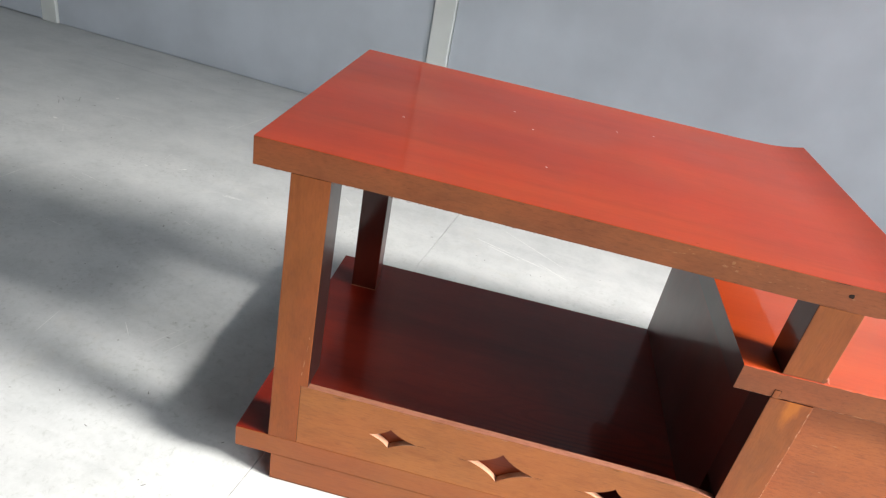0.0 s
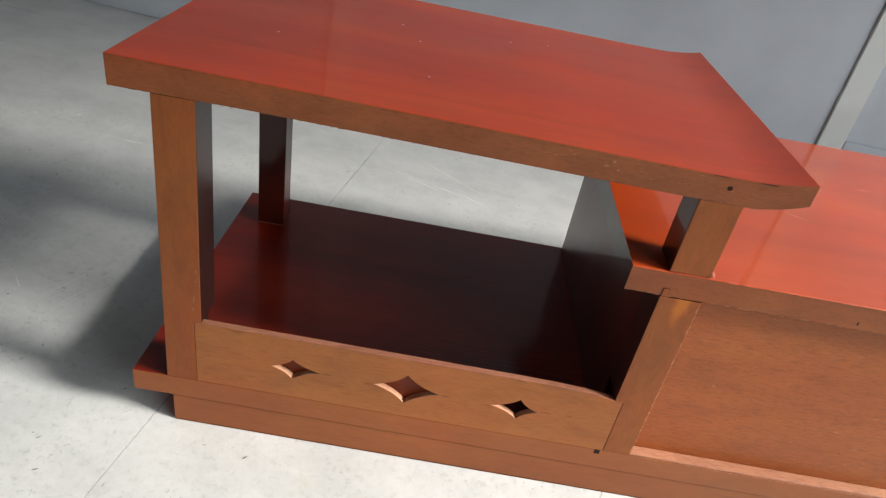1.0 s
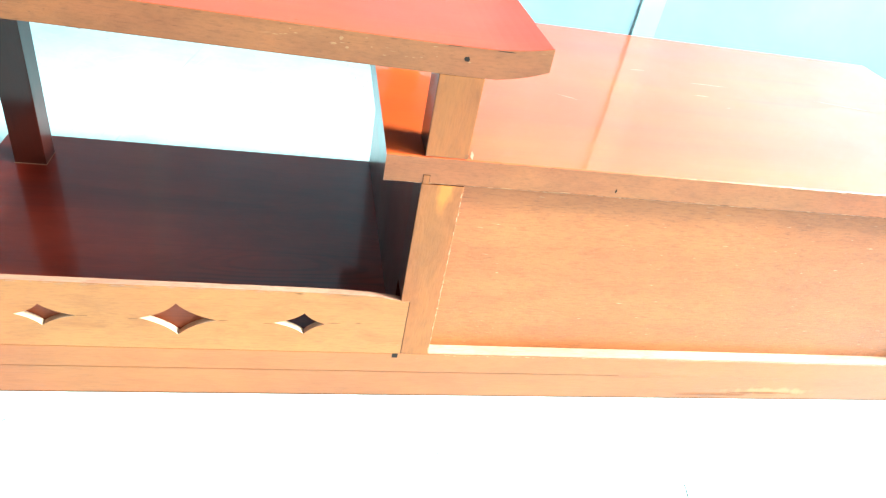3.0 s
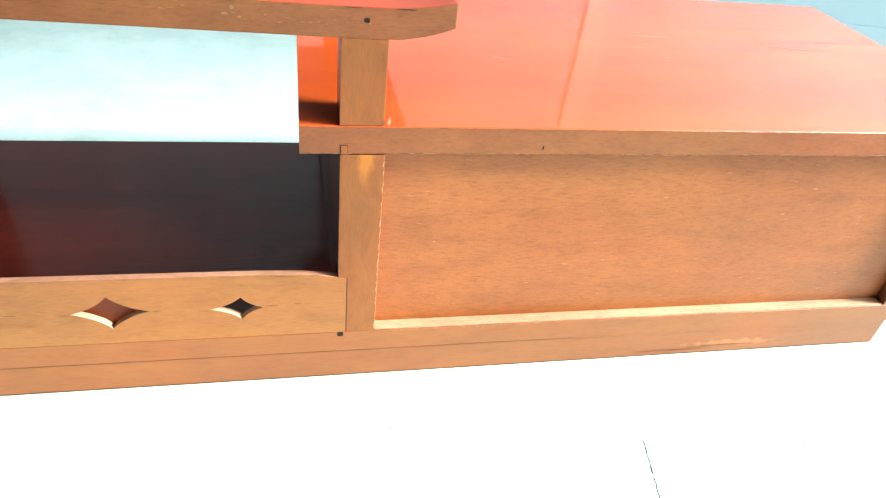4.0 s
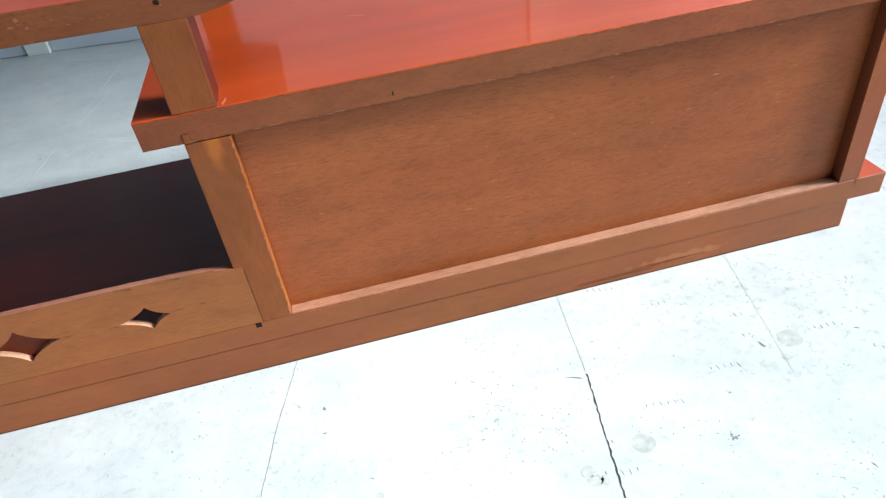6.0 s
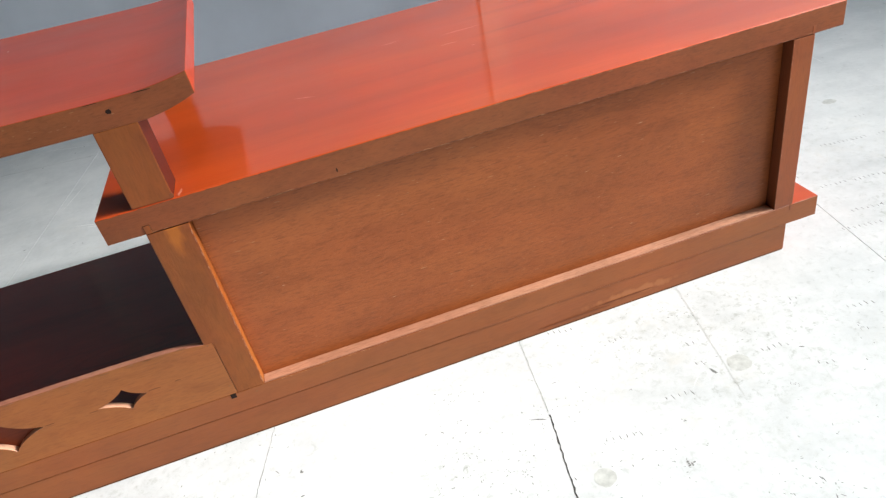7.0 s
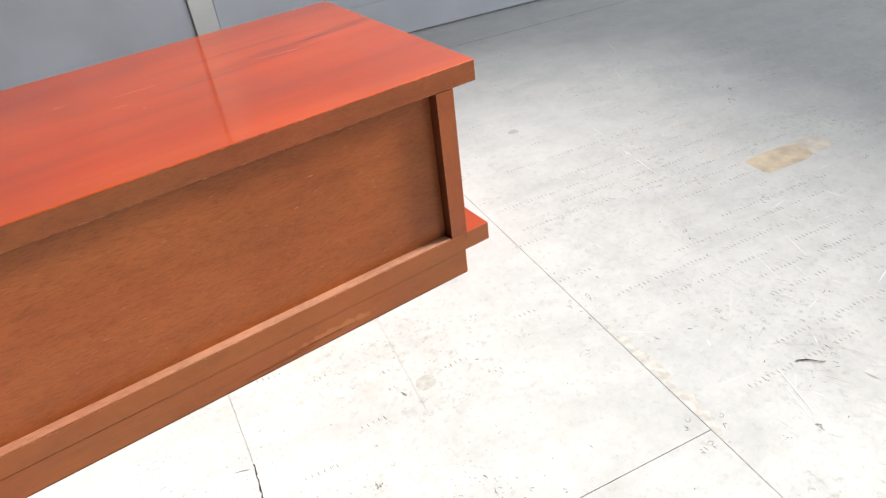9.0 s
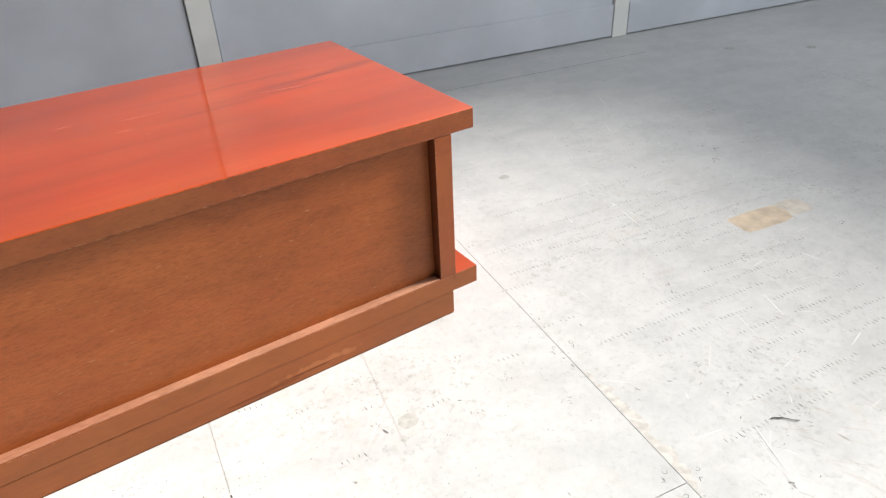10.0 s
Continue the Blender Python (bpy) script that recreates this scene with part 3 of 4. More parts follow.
def edge_wear(name, a, b, count, size, material, seed, owner, label, y=-0.0003, turn=0.0, spread=0.0006):
    """Many small chips along an edge from a to b, on a face that looks towards -y, in one mesh."""
    r = random.Random(seed)
    verts, faces = [], []
    run = math.atan2(b[1] - a[1], b[0] - a[0]) + radians(turn)
    for k in range(count):
        u = r.random()
        x, z = a[0] + (b[0] - a[0]) * u + r.gauss(0, spread), a[1] + (b[1] - a[1]) * u + r.gauss(0, spread)
        length, width, n = size[0] * r.uniform(0.3, 1.2), size[1] * r.uniform(0.4, 1.1), len(verts)
        for p, q in ((-0.5, -0.15), (-0.1, -0.5), (0.5, -0.1), (0.4, 0.3), (-0.2, 0.5)):
            p, q = p * length * r.uniform(0.7, 1.1), q * width * r.uniform(0.6, 1.1)
            verts.append((x + p * math.cos(run) - q * math.sin(run), y - 0.00001 * (k % 9), z + p * math.sin(run) + q * math.cos(run)))
        faces.append(tuple(range(n, n + 5)))
    mesh = bpy.data.meshes.new(name)
    mesh.from_pydata(verts, [], faces)
    mesh.materials.append(material)
    ob = new(name, mesh)
    ob.parent = owner
    return tagged(ob, label, kind="stuff")


BARE = wood("bared_pale_fibres", (0.40, 0.19, 0.105), (0.46, 0.225, 0.13), (0.52, 0.27, 0.16), 0.6)
BRUISE = wood("dark_bruised_edge", (0.085, 0.026, 0.010), (0.11, 0.034, 0.013), (0.14, 0.044, 0.018), 0.6)
edge_wear("edge_wear", (0.6690, 0.094), (0.6690, 0.372), 60, (0.007, 0.0012), BARE, 301, upright, "pale rubbed arris", spread=0.0004)
edge_wear("edge_wear", (0.6192, 0.195), (0.6192, 0.372), 30, (0.006, 0.0008), BRUISE, 302, upright, "dark nicks", spread=0.0003)
edge_wear("edge_wear", (0.578, 0.3752), (1.597, 0.3750), 40, (0.008, 0.0006), BARE, 303, lower_top, "pale chips along the lower edge", spread=0.0003)
edge_wear("edge_wear", (0.578, 0.3756), (1.597, 0.3754), 90, (0.010, 0.0009), BRUISE, 304, lower_top, "dark nicks along the lower edge", spread=0.0004)
edge_wear("edge_wear", (0.578, 0.4086), (1.597, 0.4086), 70, (0.009, 0.0008), BRUISE, 305, lower_top, "dark nicks along the upper edge", spread=0.0003)
# pale wear that also paints the arris highlight, towards the right end
edge_wear("edge_wear", (1.05, 0.4084), (1.597, 0.4084), 60, (0.010, 0.0006), BARE, 306, lower_top, "pale flecked upper edge", spread=0.0002)
edge_wear("edge_wear", (-0.04, 0.5180), (0.65, 0.5108), 60, (0.009, 0.0007), BRUISE, 307, upper_top, "dark nicks along the lower edge", spread=0.0003)
edge_wear("edge_wear", (-0.04, 0.5515), (0.60, 0.5402), 50, (0.009, 0.0007), BRUISE, 308, upper_top, "dark nicks along the upper edge", spread=0.0003)
edge_wear("edge_wear", (0.44, 0.5325), (0.62, 0.5275), 18, (0.006, 0.0016), CHIP, 309, upper_top, "rubbed specks", spread=0.005)
edge_wear("edge_wear", (0.04, 0.1976), (0.57, 0.1971), 70, (0.012, 0.0012), WORN_EDGE, 310, pierced_rail, "pink rubbed upper edge", spread=0.0004)
edge_wear("edge_wear", (0.0372, 0.215), (0.0455, 0.30), 10, (0.008, 0.0010), BARE, 311, cabinet, "pale rubbed arris of the leg", spread=0.0003)
edge_wear("edge_wear", (1.5555, 0.095), (1.5555, 0.372), 40, (0.006, 0.0008), BARE, 313, cabinet, "pale rubbed arris", spread=0.0003)
edge_wear("edge_wear", (1.5235, 0.095), (1.5235, 0.372), 40, (0.007, 0.0008), BARE, 317, cabinet, "pale rubbed arris", spread=0.0003)
edge_wear("edge_wear", (1.6010, 0.377), (1.6010, 0.408), 10, (0.006, 0.0008), BARE, 318, lower_top, "pale flecked end", spread=0.0002)
edge_wear("edge_wear", (0.68, 0.0890), (1.52, 0.0890), 40, (0.010, 0.0008), BARE, 314, base_board, "pale flecked upper edge", spread=0.0003)
edge_wear("grain_dashes", (0.60, 0.392), (1.59, 0.392), 150, (0.006, 0.0005), BRUISE, 315, lower_top, "short dark grain dashes", spread=0.008)
edge_wear("grain_dashes", (-0.03, 0.536), (0.70, 0.527), 100, (0.006, 0.0005), BRUISE, 316, upper_top, "short dark grain dashes", spread=0.006)


def scratch(x, y, z, length, width, turn, material, seed, owner):
    """A fine scratch lying on a top board."""
    rng = random.Random(seed)
    bm = bmesh.new()
    n = 6
    up, low = [], []
    for i in range(n + 1):
        u = i / n - 0.5
        w = width * (1 - (2 * u) ** 2) * rng.uniform(0.5, 1.0) + 0.0001
        mid = rng.uniform(-0.3, 0.3) * width
        up.append(bm.verts.new((u * length, mid + w / 2, 0)))
        low.append(bm.verts.new((u * length, mid - w / 2, 0)))
    for i in range(n):
        bm.faces.new((low[i], low[i + 1], up[i + 1], up[i]))
    bmesh.ops.transform(bm, matrix=pose(x, y, z + 0.0003, 0, 0, turn), verts=bm.verts)
    return part("scratch", bm, material, owner)


WORN = wood("worn_pinkish_lacquer", (0.55, 0.16, 0.1), (0.6, 0.2, 0.13), (0.66, 0.25, 0.17), 0.5, 0.0)
for i, (x, y, length, turn) in enumerate(((1.137, 0.328, 0.075, -1), (1.10, 0.276, 0.03, -2), (1.13, 0.238, 0.007, 0), (0.852, 0.214, 0.035, -24), (1.39, 0.301, 0.12, -10), (1.02, 0.36, 0.03, 5))):
    scratch(x, y, 0.410, length, 0.0020, turn, WORN, 200 + i, lower_top)
DUST = plain("white_dust_speck", (0.75, 0.72, 0.68), 0.8)
for i, (x, y) in enumerate(((0.268, 0.262), (0.235, 0.326), (0.397, 0.350), (0.457, 0.373), (0.294, 0.125), (0.092, 0.180))):
    scratch(x, y, 0.5535 - 0.0115 * (x + 0.044) / 0.644, 0.0035, 0.0026, 40 * i, DUST, 220 + i, upper_top)

# a small pale mark beside the short leg's foot
scratch(0.6735, 0.011, 0.410, 0.020, 0.0045, 78, WORN, 240, lower_top)

# ---- floor sheets ----
SEAMS = [0.240 + 1.687 * i for i in range(-4, 5)]
for n, (a, b) in enumerate(zip(SEAMS, SEAMS[1:])):
    cuts = (-8.9, -6.1, -4.0, -1.977, 0.19) if n % 2 == 0 else (-8.9, -7.2, -5.0, -2.9, -0.283, 0.19)
    for c, d in zip(cuts, cuts[1:]):
        sheet(a, min(b, 6.0), c, d)


# ---- marks on the floor ----
def strokes(rng, spots, height=0.0003):
    """Many short flat strokes in one mesh: x, y, length, width, turn in degrees."""
    verts, faces = [], []
    for k, (x, y, length, width, turn) in enumerate(spots):
        c, d = math.cos(radians(turn)), math.sin(radians(turn))
        n = len(verts)
        for u, v in ((-0.5, -0.2), (0.0, -0.5), (0.5, -0.1), (0.45, 0.25), (-0.1, 0.5), (-0.5, 0.2)):
            u, v = u * length * rng.uniform(0.7, 1.1), v * width * rng.uniform(0.6, 1.1)
            verts.append((x + c * u - d * v, y + d * u + c * v, height + 0.000002 * (k % 15)))
        faces.append(tuple(range(n, n + 6)))
    return verts, faces


def stuff(name, data, material, label):
    mesh = bpy.data.meshes.new(name)
    mesh.from_pydata(data[0], [], data[1])
    mesh.materials.append(material)
    ob = new(name, mesh)
    ob.parent = floor
    return tagged(ob, label, kind="stuff")


MARK = plain("grey_scuff", (0.2, 0.2, 0.19), 0.7, spread=0.3, scale=40)
TICK = plain("grey_dent", (0.18, 0.18, 0.17), 0.7, spread=0.3, scale=40)
FAINT = plain("faint_grey_scuff", (0.40, 0.41, 0.385), 0.7, spread=0.25, scale=60)
GRIME = plain("grey_green_grime", (0.27, 0.29, 0.26), 0.7, spread=0.3, scale=60)
CHALK = plain("pale_scratch", (0.82, 0.82, 0.8), 0.6, spread=0.05)
RUST = plain("brownish_scuff", (0.57, 0.555, 0.52), 0.6, spread=0.16, scale=70)
TAPE = plain("tan_adhesive_residue", (0.6, 0.5, 0.37), 0.6, spread=0.18, scale=25)
rng = random.Random(7)
ticks = []
for row in range(-14, 15):
    y = -1.49 - 0.0455 * row + rng.uniform(-0.003, 0.003)
    x = 1.30 + rng.uniform(0, 0.3)
    while x < 3.1:
        dense = 1.94 < x < 2.42 and -2.10 < y < -1.15
        for i in range(rng.randint(10, 26) if dense else rng.randint(2, 8)):
            x += 0.0094
            if rng.random() < 0.88:
                ticks.append((x, y + rng.uniform(-0.002, 0.002), rng.uniform(0.006, 0.011), rng.uniform(0.0014, 0.0022), 97 + rng.uniform(-10, 10)))
        x += rng.uniform(0.012, 0.045) if dense else rng.uniform(0.15, 0.8) if x > 1.9 else rng.uniform(0.06, 0.4) if x > 1.45 and y > -1.95 else rng.uniform(0.4, 1.2)
stuff("nail_marks", strokes(rng, ticks, 0.00004), TICK, "rows of short dark dents in the floor paint")
specks = [(rng.uniform(-1.2, 3.6), rng.uniform(-2.2, -0.1), rng.uniform(0.002, 0.010), rng.uniform(0.0012, 0.0035), rng.uniform(0, 180)) for i in range(420)]
for x, y in ((2.104, -1.811), (2.047, -1.806), (1.983, -1.792), (1.913, -1.657), (1.949, -1.657), (1.901, -1.958), (1.948, -1.976), (1.906, -2.004), (1.89, -1.998), (2.174, -1.973), (2.221, -1.603), (2.403, -1.765), (1.61, -1.884), (1.616, -1.917), (1.654, -1.938), (1.694, -1.956)):
    for i in range(3):
        specks.append((x + rng.gauss(0, 0.004), y + rng.gauss(0, 0.004), rng.uniform(0.004, 0.010), rng.uniform(0.001, 0.0025), rng.uniform(60, 160)))
stuff("dirt_specks", strokes(rng, specks, 0.00008), MARK, "small dark specks of dirt")
HEAPS = [(1.198, -1.623, 0.018), (1.201, -1.72, 0.03), (1.215, -1.77, 0.042), (1.272, -1.783, 0.018), (1.328, -1.711, 0.03), (1.439, -1.617, 0.042), (1.471, -1.826, 0.018), (1.596, -1.906, 0.03), (1.639, -1.869, 0.042), (1.578, -1.552, 0.018), (1.387, -1.792, 0.03), (1.182, -1.789, 0.042)]  # where the grime gathers
heaps = [(rng.uniform(0.75, 3.4), rng.uniform(-2.4, -1.25), rng.uniform(0.02, 0.09)) for i in range(50)]
heaps += HEAPS * 2
grit = []
for i in range(1100):
    hx, hy, spread = rng.choice(heaps)
    grit.append((rng.gauss(hx, spread), min(-1.0, rng.gauss(hy, spread)), rng.uniform(0.0015, 0.005), rng.uniform(0.0008, 0.0022), rng.choice((5, 95)) + rng.uniform(-35, 35)))
stuff("grime_flecks", strokes(rng, grit, 0.00012), GRIME, "clusters of thin grey-green grime flecks")
pale = [(rng.uniform(-1.5, 3.8), rng.uniform(-2.0, -0.1), rng.uniform(0.015, 0.12), rng.uniform(0.0006, 0.0018), rng.choice((0, 90, 30, 150)) + rng.uniform(-25, 25)) for i in range(110)]
for (ax, ay), (bx, by) in (((-0.671, 1.258), (-0.608, 1.493)), ((-0.483, 0.835), (-0.425, 0.831)), ((0.194, 0.935), (0.304, 0.891)), ((0.304, 0.891), (0.421, 0.841)), ((0.141, 1.023), (0.202, 1.234)), ((0.192, 1.464), (0.291, 1.440)), ((0.263, 1.023), (0.465, 0.866)), ((-0.013, 1.584), (0.189, 1.506)), ((-0.66, 0.915), (-0.645, 0.921)), ((-1.150, 1.049), (-1.140, 1.049))):
    p, q = BOARDS.inverted() @ Vector((ax, ay, 0)), BOARDS.inverted() @ Vector((bx, by, 0))
    pale.append(((p.x + q.x) / 2, (p.y + q.y) / 2, (q - p).length, 0.0022, math.degrees(math.atan2(q.y - p.y, q.x - p.x))))
for i in range(260):
    pale.append((rng.uniform(1.9, 4.2), rng.uniform(-2.4, -0.2), rng.uniform(0.006, 0.05), rng.uniform(0.0006, 0.002), rng.choice((0, 90)) + rng.gauss(0, 22)))
for (ax, ay), (bx, by) in (((2.079, -1.959), (2.054, -2.051)), ((2.318, -1.764), (2.304, -1.813)), ((2.288, -1.684), (2.252, -1.835))):
    pale.append(((ax + bx) / 2, (ay + by) / 2, math.hypot(bx - ax, by - ay), 0.0012, math.degrees(math.atan2(by - ay, bx - ax))))
stuff("paint_scratches", strokes(rng, pale, 0.00016), CHALK, "pale scratches in the floor paint")
cuts = [(rng.uniform(2.05, 2.25), rng.uniform(-1.77, -1.47), rng.uniform(0.008, 0.030), rng.uniform(0.0004, 0.0008), 97 + rng.uniform(-3, 3)) for i in range(120)]
stuff("rub_marks", strokes(rng, cuts, 0.0002), FAINT, "thin dark rub marks")


def ragged_band(x, y0, y1, width, seed):
    """Worn paint along one side of a joint, of uneven width."""
    r = random.Random(seed)
    bm = bmesh.new()
    rows, n, w = [], int((y1 - y0) / 0.003), width * 0.5
    for i in range(n + 1):
        w = min(width, max(width * 0.08, w + r.uniform(-0.3, 0.3) * width)) * min(1.0, (i + 1) / 12, (n - i + 1) / 12)
        rows.append([bm.verts.new((x + d, y0 + 0.003 * i, 0.00006)) for d in (0.0, w)])
    for p, q in zip(rows, rows[1:]):
        bm.faces.new((p[0], p[1], q[1], q[0]))
    return part("worn_band", bm, RUST, floor, "brownish worn paint along a joint")


ragged_band(1.9285, -2.02, -1.70, 0.022, 3)


def patch(name, x, y, w, d, turn, material, seed, sides=18, rough=0.25, label="", height=0.00022, square=1.0):
    """A thin stain with an uneven outline."""
    r = random.Random(seed)
    pts = []
    for i in range(sides):
        a = 2 * math.pi * i / sides
        k = 1 - rough * r.random()
        pts.append((w / 2 * math.copysign(abs(math.cos(a)) ** square, math.cos(a)) * k, d / 2 * math.copysign(abs(math.sin(a)) ** square, math.sin(a)) * k))
    bm = bmesh.new()
    bm.faces.new([bm.verts.new((px, py, height)) for px, py in pts])
    bmesh.ops.transform(bm, matrix=pose(x, y, 0, 0, 0, turn), verts=bm.verts)
    return part(name, bm, material, floor, label)


STAIN = plain("dull_grey_stain", (0.48, 0.485, 0.455), 0.6, spread=0.15, scale=90)
THIN_TAPE = plain("faded_tan_residue", (0.6, 0.565, 0.5), 0.6, spread=0.14, scale=30)
patch("adhesive_patch", 2.598, -1.478, 0.165, 0.078, 0, TAPE, 3, 60, 0.12, "tan residue patch", 0.00026, 0.35)
patch("adhesive_patch", 2.700, -1.474, 0.105, 0.070, 0, THIN_TAPE, 4, 54, 0.26, "thin faded residue", 0.00023, 0.4)
patch("stain", 1.613, -1.684, 0.038, 0.034, 20, STAIN, 5, 20, 0.14)
patch("stain", 1.573, -1.690, 0.007, 0.017, 25, MARK, 6, 16, 0.6)
patch("stain", 1.369, -1.819, 0.030, 0.030, 0, STAIN, 7, 20, 0.14)
patch("stain", 1.30, -1.86, 0.022, 0.018, 0, STAIN, 17, 16, 0.3)
patch("stain", 2.18, -0.993, 0.036, 0.026, 10, STAIN, 8, 18, 0.2)
patch("stain", 3.546, -0.422, 0.05, 0.04, 0, STAIN, 9)
patch("stain", 3.823, -0.580, 0.05, 0.04, 0, STAIN, 10)
patch("stain", 1.310, -1.704, 0.032, 0.0035, -12, MARK, 11, 24, 0.6)


def crack(points, width, seed, material=CRACK, level=False):
    """A jagged crack: a thin dark strip through the points."""
    r = random.Random(seed)
    bm = bmesh.new()
    rows = []
    for (ax, ay), (bx, by) in zip(points, points[1:]):
        n = max(2, int(math.hypot(bx - ax, by - ay) / 0.006))
        for i in range(n):
            u = i / n
            x, y = ax + (bx - ax) * u + r.uniform(-0.0008, 0.0008), ay + (by - ay) * u
            w = width * r.uniform(0.35, 1.0)
            dx, dy = (0, w / 2) if level else (w / 2, 0)
            rows.append((bm.verts.new((x - dx, y - dy, 0.00024)), bm.verts.new((x + dx, y + dy, 0.00024))))
    for p, q in zip(rows, rows[1:]):
        bm.faces.new((p[0], q[0], q[1], p[1]))
    return part("crack", bm, material, floor)


crack([(1.328, -1.70), (1.326, -1.83), (1.330, -2.6)], 0.0030, 1)
crack([(1.320, -1.54), (1.3275, -1.70)], 0.0009, 2, GRIME)
crack([(0.921, -1.60), (0.904, -1.72), (0.896, -1.83), (0.890, -2.4)], 0.0010, 3, MARK)
crack([(2.20, -0.2835), (3.25, -0.2825)], 0.0045, 5, GRIME, True)  # the open joint by the wall
crack([(1.600, -1.49), (1.590, -1.75)], 0.0009, 4, STAIN)

# single dark marks: x, y, length, width, turn
MARKS = [(2.520, -1.105, 0.016, 0.010, 10), (2.780, -1.098, 0.022, 0.007, 20), (2.798, -1.130, 0.030, 0.006, 60), (2.744, -1.189, 0.024, 0.010, 40), (2.817, -1.002, 0.012, 0.006, 0),
         (2.662, -0.986, 0.026, 0.003, -55), (2.112, -1.794, 0.009, 0.006, 120), (2.745, -1.577, 0.016, 0.007, 10), (2.231, -1.585, 0.009, 0.006, 30), (2.684, -0.874, 0.026, 0.003, -50),
         (2.303, -1.853, 0.014, 0.004, 10), (2.446, -1.573, 0.022, 0.006, -35), (1.866, -1.762, 0.020, 0.003, 20)]
MORE = [(2.064, -1.950, 0.007, 0.004, 100), (2.055, -2.046, 0.014, 0.005, 130), (2.006, -2.037, 0.007, 0.004, 90), (1.804, -1.668, 0.012, 0.003, 110), (1.663, -1.747, 0.010, 0.003, 80),
        (1.498, -1.761, 0.006, 0.003, 100), (0.967, -1.701, 0.004, 0.016, 20), (0.800, -1.721, 0.010, 0.005, 0), (1.450, -1.688, 0.005, 0.003, 40), (1.479, -1.826, 0.010, 0.012, 0), (-1.08, -0.680, 0.070, 0.004, -20), (-0.371, -1.120, 0.006, 0.004, 0)]
stuff("dark_marks", strokes(rng, [(x + rng.gauss(0, a / 3), y + rng.gauss(0, a / 3), a * rng.uniform(0.2, 0.6), b * rng.uniform(0.2, 0.5), turn + rng.uniform(-40, 40)) for k in range(6) for x, y, a, b, turn in MARKS + MORE], 0.00030), MARK, "single dark scuffs and nicks")
# screw heads beside the long joint: a small ring each
for k, (x, y) in enumerate(((1.918, -1.643), (1.954, -1.643), (1.911, -1.948), (1.957, -1.965), (1.910, -1.994), (2.186, -1.960))):
    bm = bmesh.new()
    outer = [bm.verts.new((x + 0.0040 * math.cos(a), y + 0.0040 * math.sin(a), 0.0003)) for a in (math.pi * 1.5 * i / 11 + k for i in range(12))]
    inner = [bm.verts.new((x + 0.0029 * math.cos(a), y + 0.0029 * math.sin(a), 0.0003)) for a in (math.pi * 1.5 * i / 11 + k for i in range(12))]
    for i in range(11):
        bm.faces.new((outer[i], outer[i + 1], inner[i + 1], inner[i]))
    part("screw_ring", bm, GRIME, floor)
# comb-like brownish scuffs, and long thin scratches by the twig
BROWN = plain("brown_scuff", (0.48, 0.42, 0.35), 0.7, spread=0.2, scale=60)
comb = [(2.232 + 0.0058 * i, -1.546 + rng.uniform(-0.003, 0.003), 0.012, 0.0016, 75 + rng.uniform(-10, 10)) for i in range(9)]
comb += [(2.500 + 0.009 * i, -1.222 + rng.uniform(-0.008, 0.008), 0.012, 0.0016, 75 + rng.uniform(-15, 15)) for i in range(9)]
comb += [(rng.uniform(2.14, 2.36), rng.uniform(-2.16, -1.90), rng.uniform(0.02, 0.08), rng.uniform(0.0005, 0.0010), rng.choice((118, 97, 140)) + rng.uniform(-8, 8)) for i in range(60)]
comb += [(rng.uniform(2.22, 2.36), rng.uniform(-1.86, -1.62), rng.uniform(0.01, 0.04), rng.uniform(0.0007, 0.0014), 118 + rng.uniform(-15, 15)) for i in range(26)]
stuff("brown_scratches", strokes(rng, comb, 0.00034), BROWN, "brownish comb marks and thin scratches")
dark = [(rng.uniform(1.98, 2.36), rng.uniform(-2.18, -1.99), rng.uniform(0.012, 0.05), rng.uniform(0.0004, 0.0008), rng.choice((97, 130)) + rng.uniform(-10, 10)) for i in range(24)]
stuff("thin_scratches", strokes(rng, dark, 0.00038), MARK, "thin dark scratches")
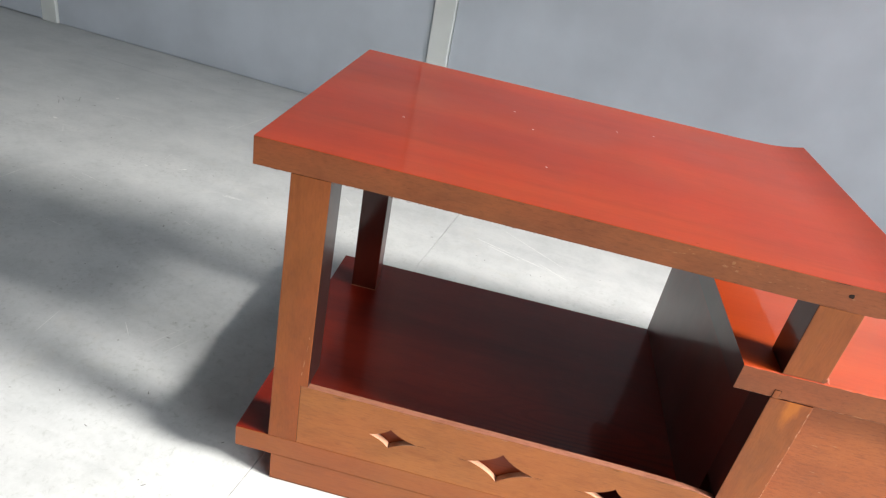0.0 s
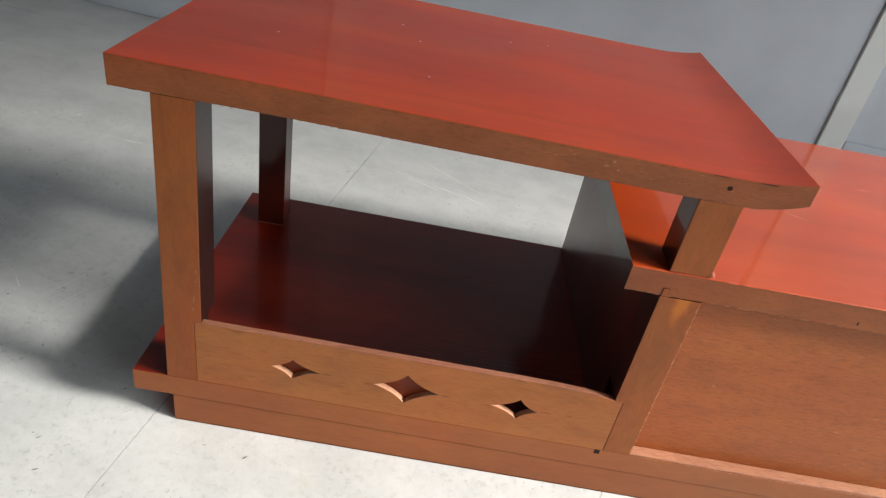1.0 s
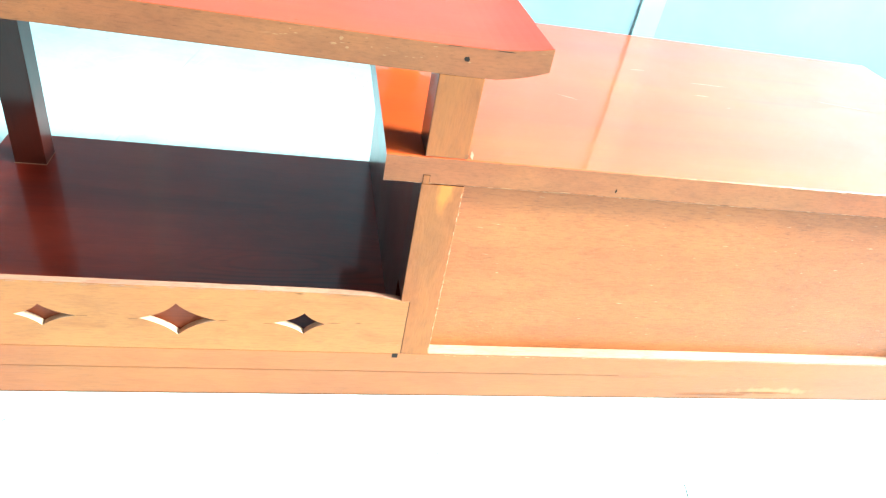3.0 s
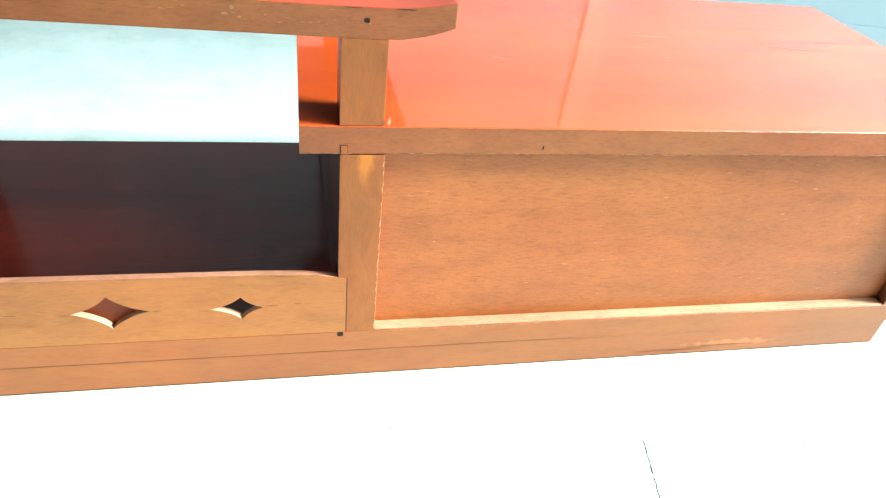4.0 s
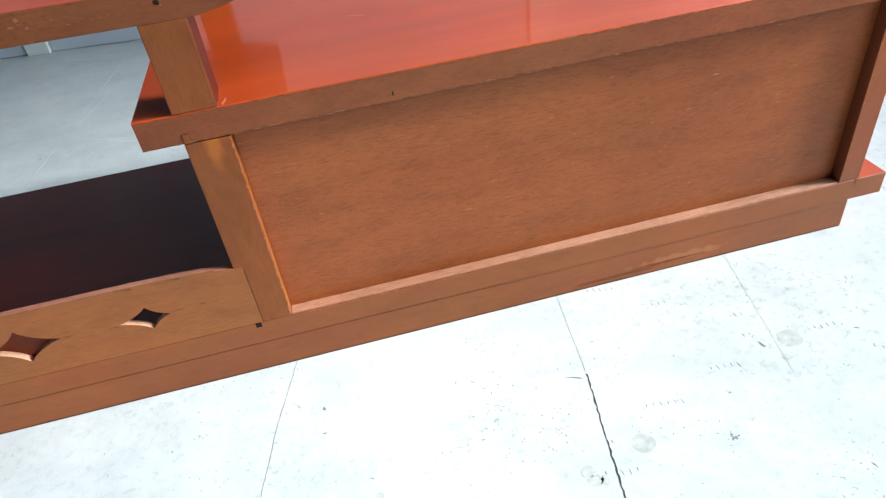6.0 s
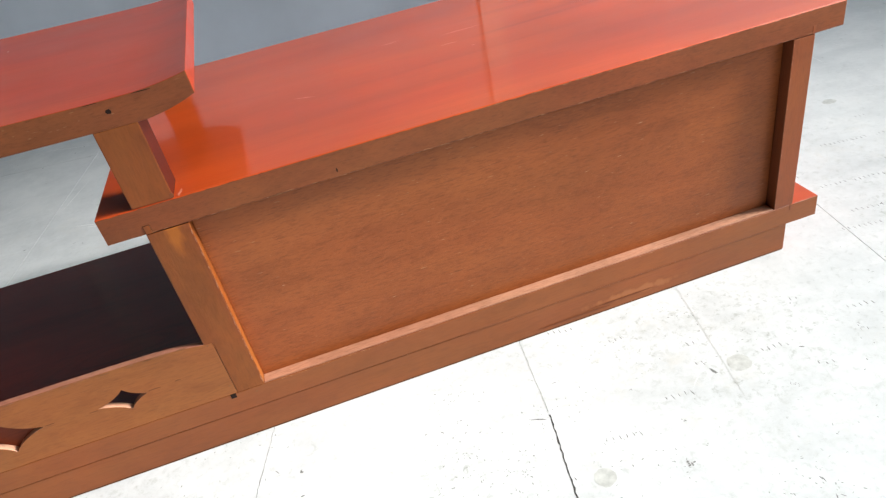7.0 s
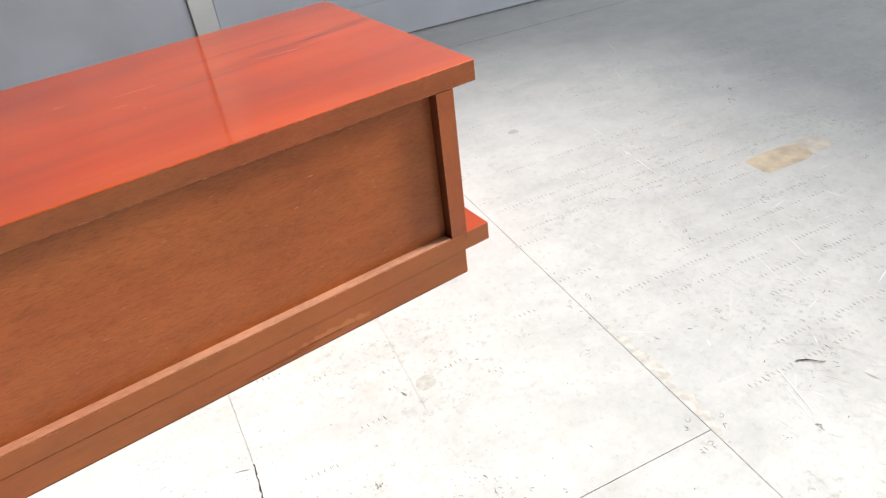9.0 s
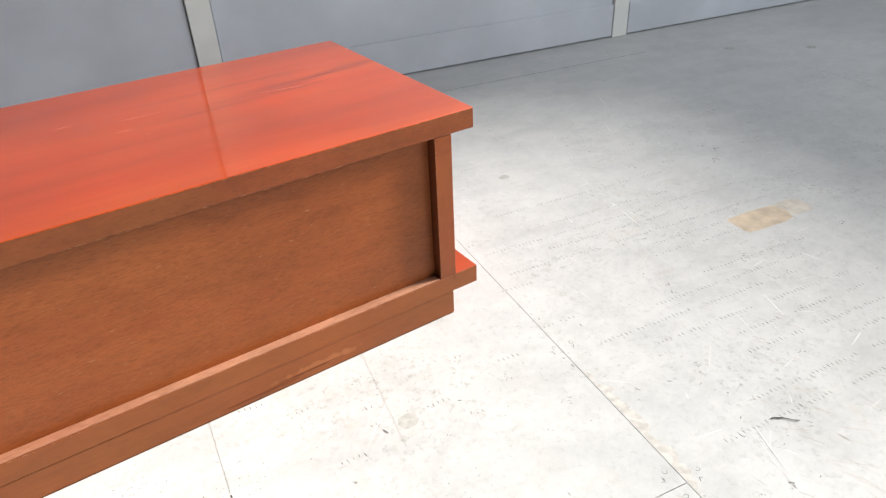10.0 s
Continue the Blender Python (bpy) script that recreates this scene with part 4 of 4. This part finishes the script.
# pale scratches that cross the open floor, from point to point
LONG = [(2.342, -1.237, 2.343, -1.285), (2.325, -1.262, 2.352, -1.262), (2.340, -1.280, 2.332, -1.377), (2.096, -1.932, 2.070, -2.023), (2.561, -1.628, 2.573, -1.674), (2.772, -0.604, 2.737, -0.697),
        (3.464, -0.833, 3.507, -0.976), (3.414, -0.943, 3.503, -0.936), (2.353, -1.768, 2.373, -1.696), (2.445, -1.859, 2.388, -1.881), (-0.602, -0.564, -0.600, -0.523), (-0.335, -0.966, -0.280, -0.960),
        (0.355, -0.773, 0.471, -0.805), (0.500, -0.782, 0.601, -0.830), (-0.079, -0.759, -0.030, -0.800)]
lines = [((a + c) / 2, (b + d) / 2, math.hypot(c - a, d - b), 0.0026, math.degrees(math.atan2(d - b, c - a))) for a, b, c, d in LONG]
lines += [(-1.011, -0.844, 0.016, 0.009, 10), (-0.506, -0.898, 0.014, 0.007, 40), (-1.010, -0.588, 0.012, 0.010, 60), (-0.598, -0.942, 0.014, 0.005, 0)]
stuff("long_scratches", strokes(rng, lines, 0.00042), CHALK, "pale scratches across the floor")
patch("stain", 1.293, -1.847, 0.020, 0.018, 0, STAIN, 21, 16, 0.3)
patch("stain", 1.313, -1.862, 0.022, 0.018, 0, STAIN, 22, 16, 0.4)
patch("stain", 1.044, -1.844, 0.014, 0.012, 0, STAIN, 23, 14, 0.3)

# a thin twig lying on the floor
bm = bmesh.new()
r = random.Random(4)
rings = []
for i in range(9):
    u = i / 8
    c = Vector((0.043 * (u - 0.5), 0.0018 * math.sin(5 * u) + r.uniform(-0.0004, 0.0004), 0.0013))
    rad = 0.0011 * (1 - 0.6 * u) * r.uniform(0.7, 1.25)
    rings.append([bm.verts.new(c + Vector((0, rad * math.cos(a), rad * math.sin(a)))) for a in (2 * math.pi * k / 6 for k in range(6))])
for p, q in zip(rings, rings[1:]):
    for k in range(6):
        bm.faces.new((p[k], p[(k + 1) % 6], q[(k + 1) % 6], q[k]))
bm.faces.new(rings[0])
bm.faces.new(rings[-1])
twig = part("twig", bm, plain("dry_brown_twig", (0.035, 0.024, 0.017), 0.95))
twig.matrix_basis = BOARDS @ pose(2.146, -1.953, 0.0003, 0, 0, -31)
tagged(twig, "short dry brown twig lying on the floor", "twig")
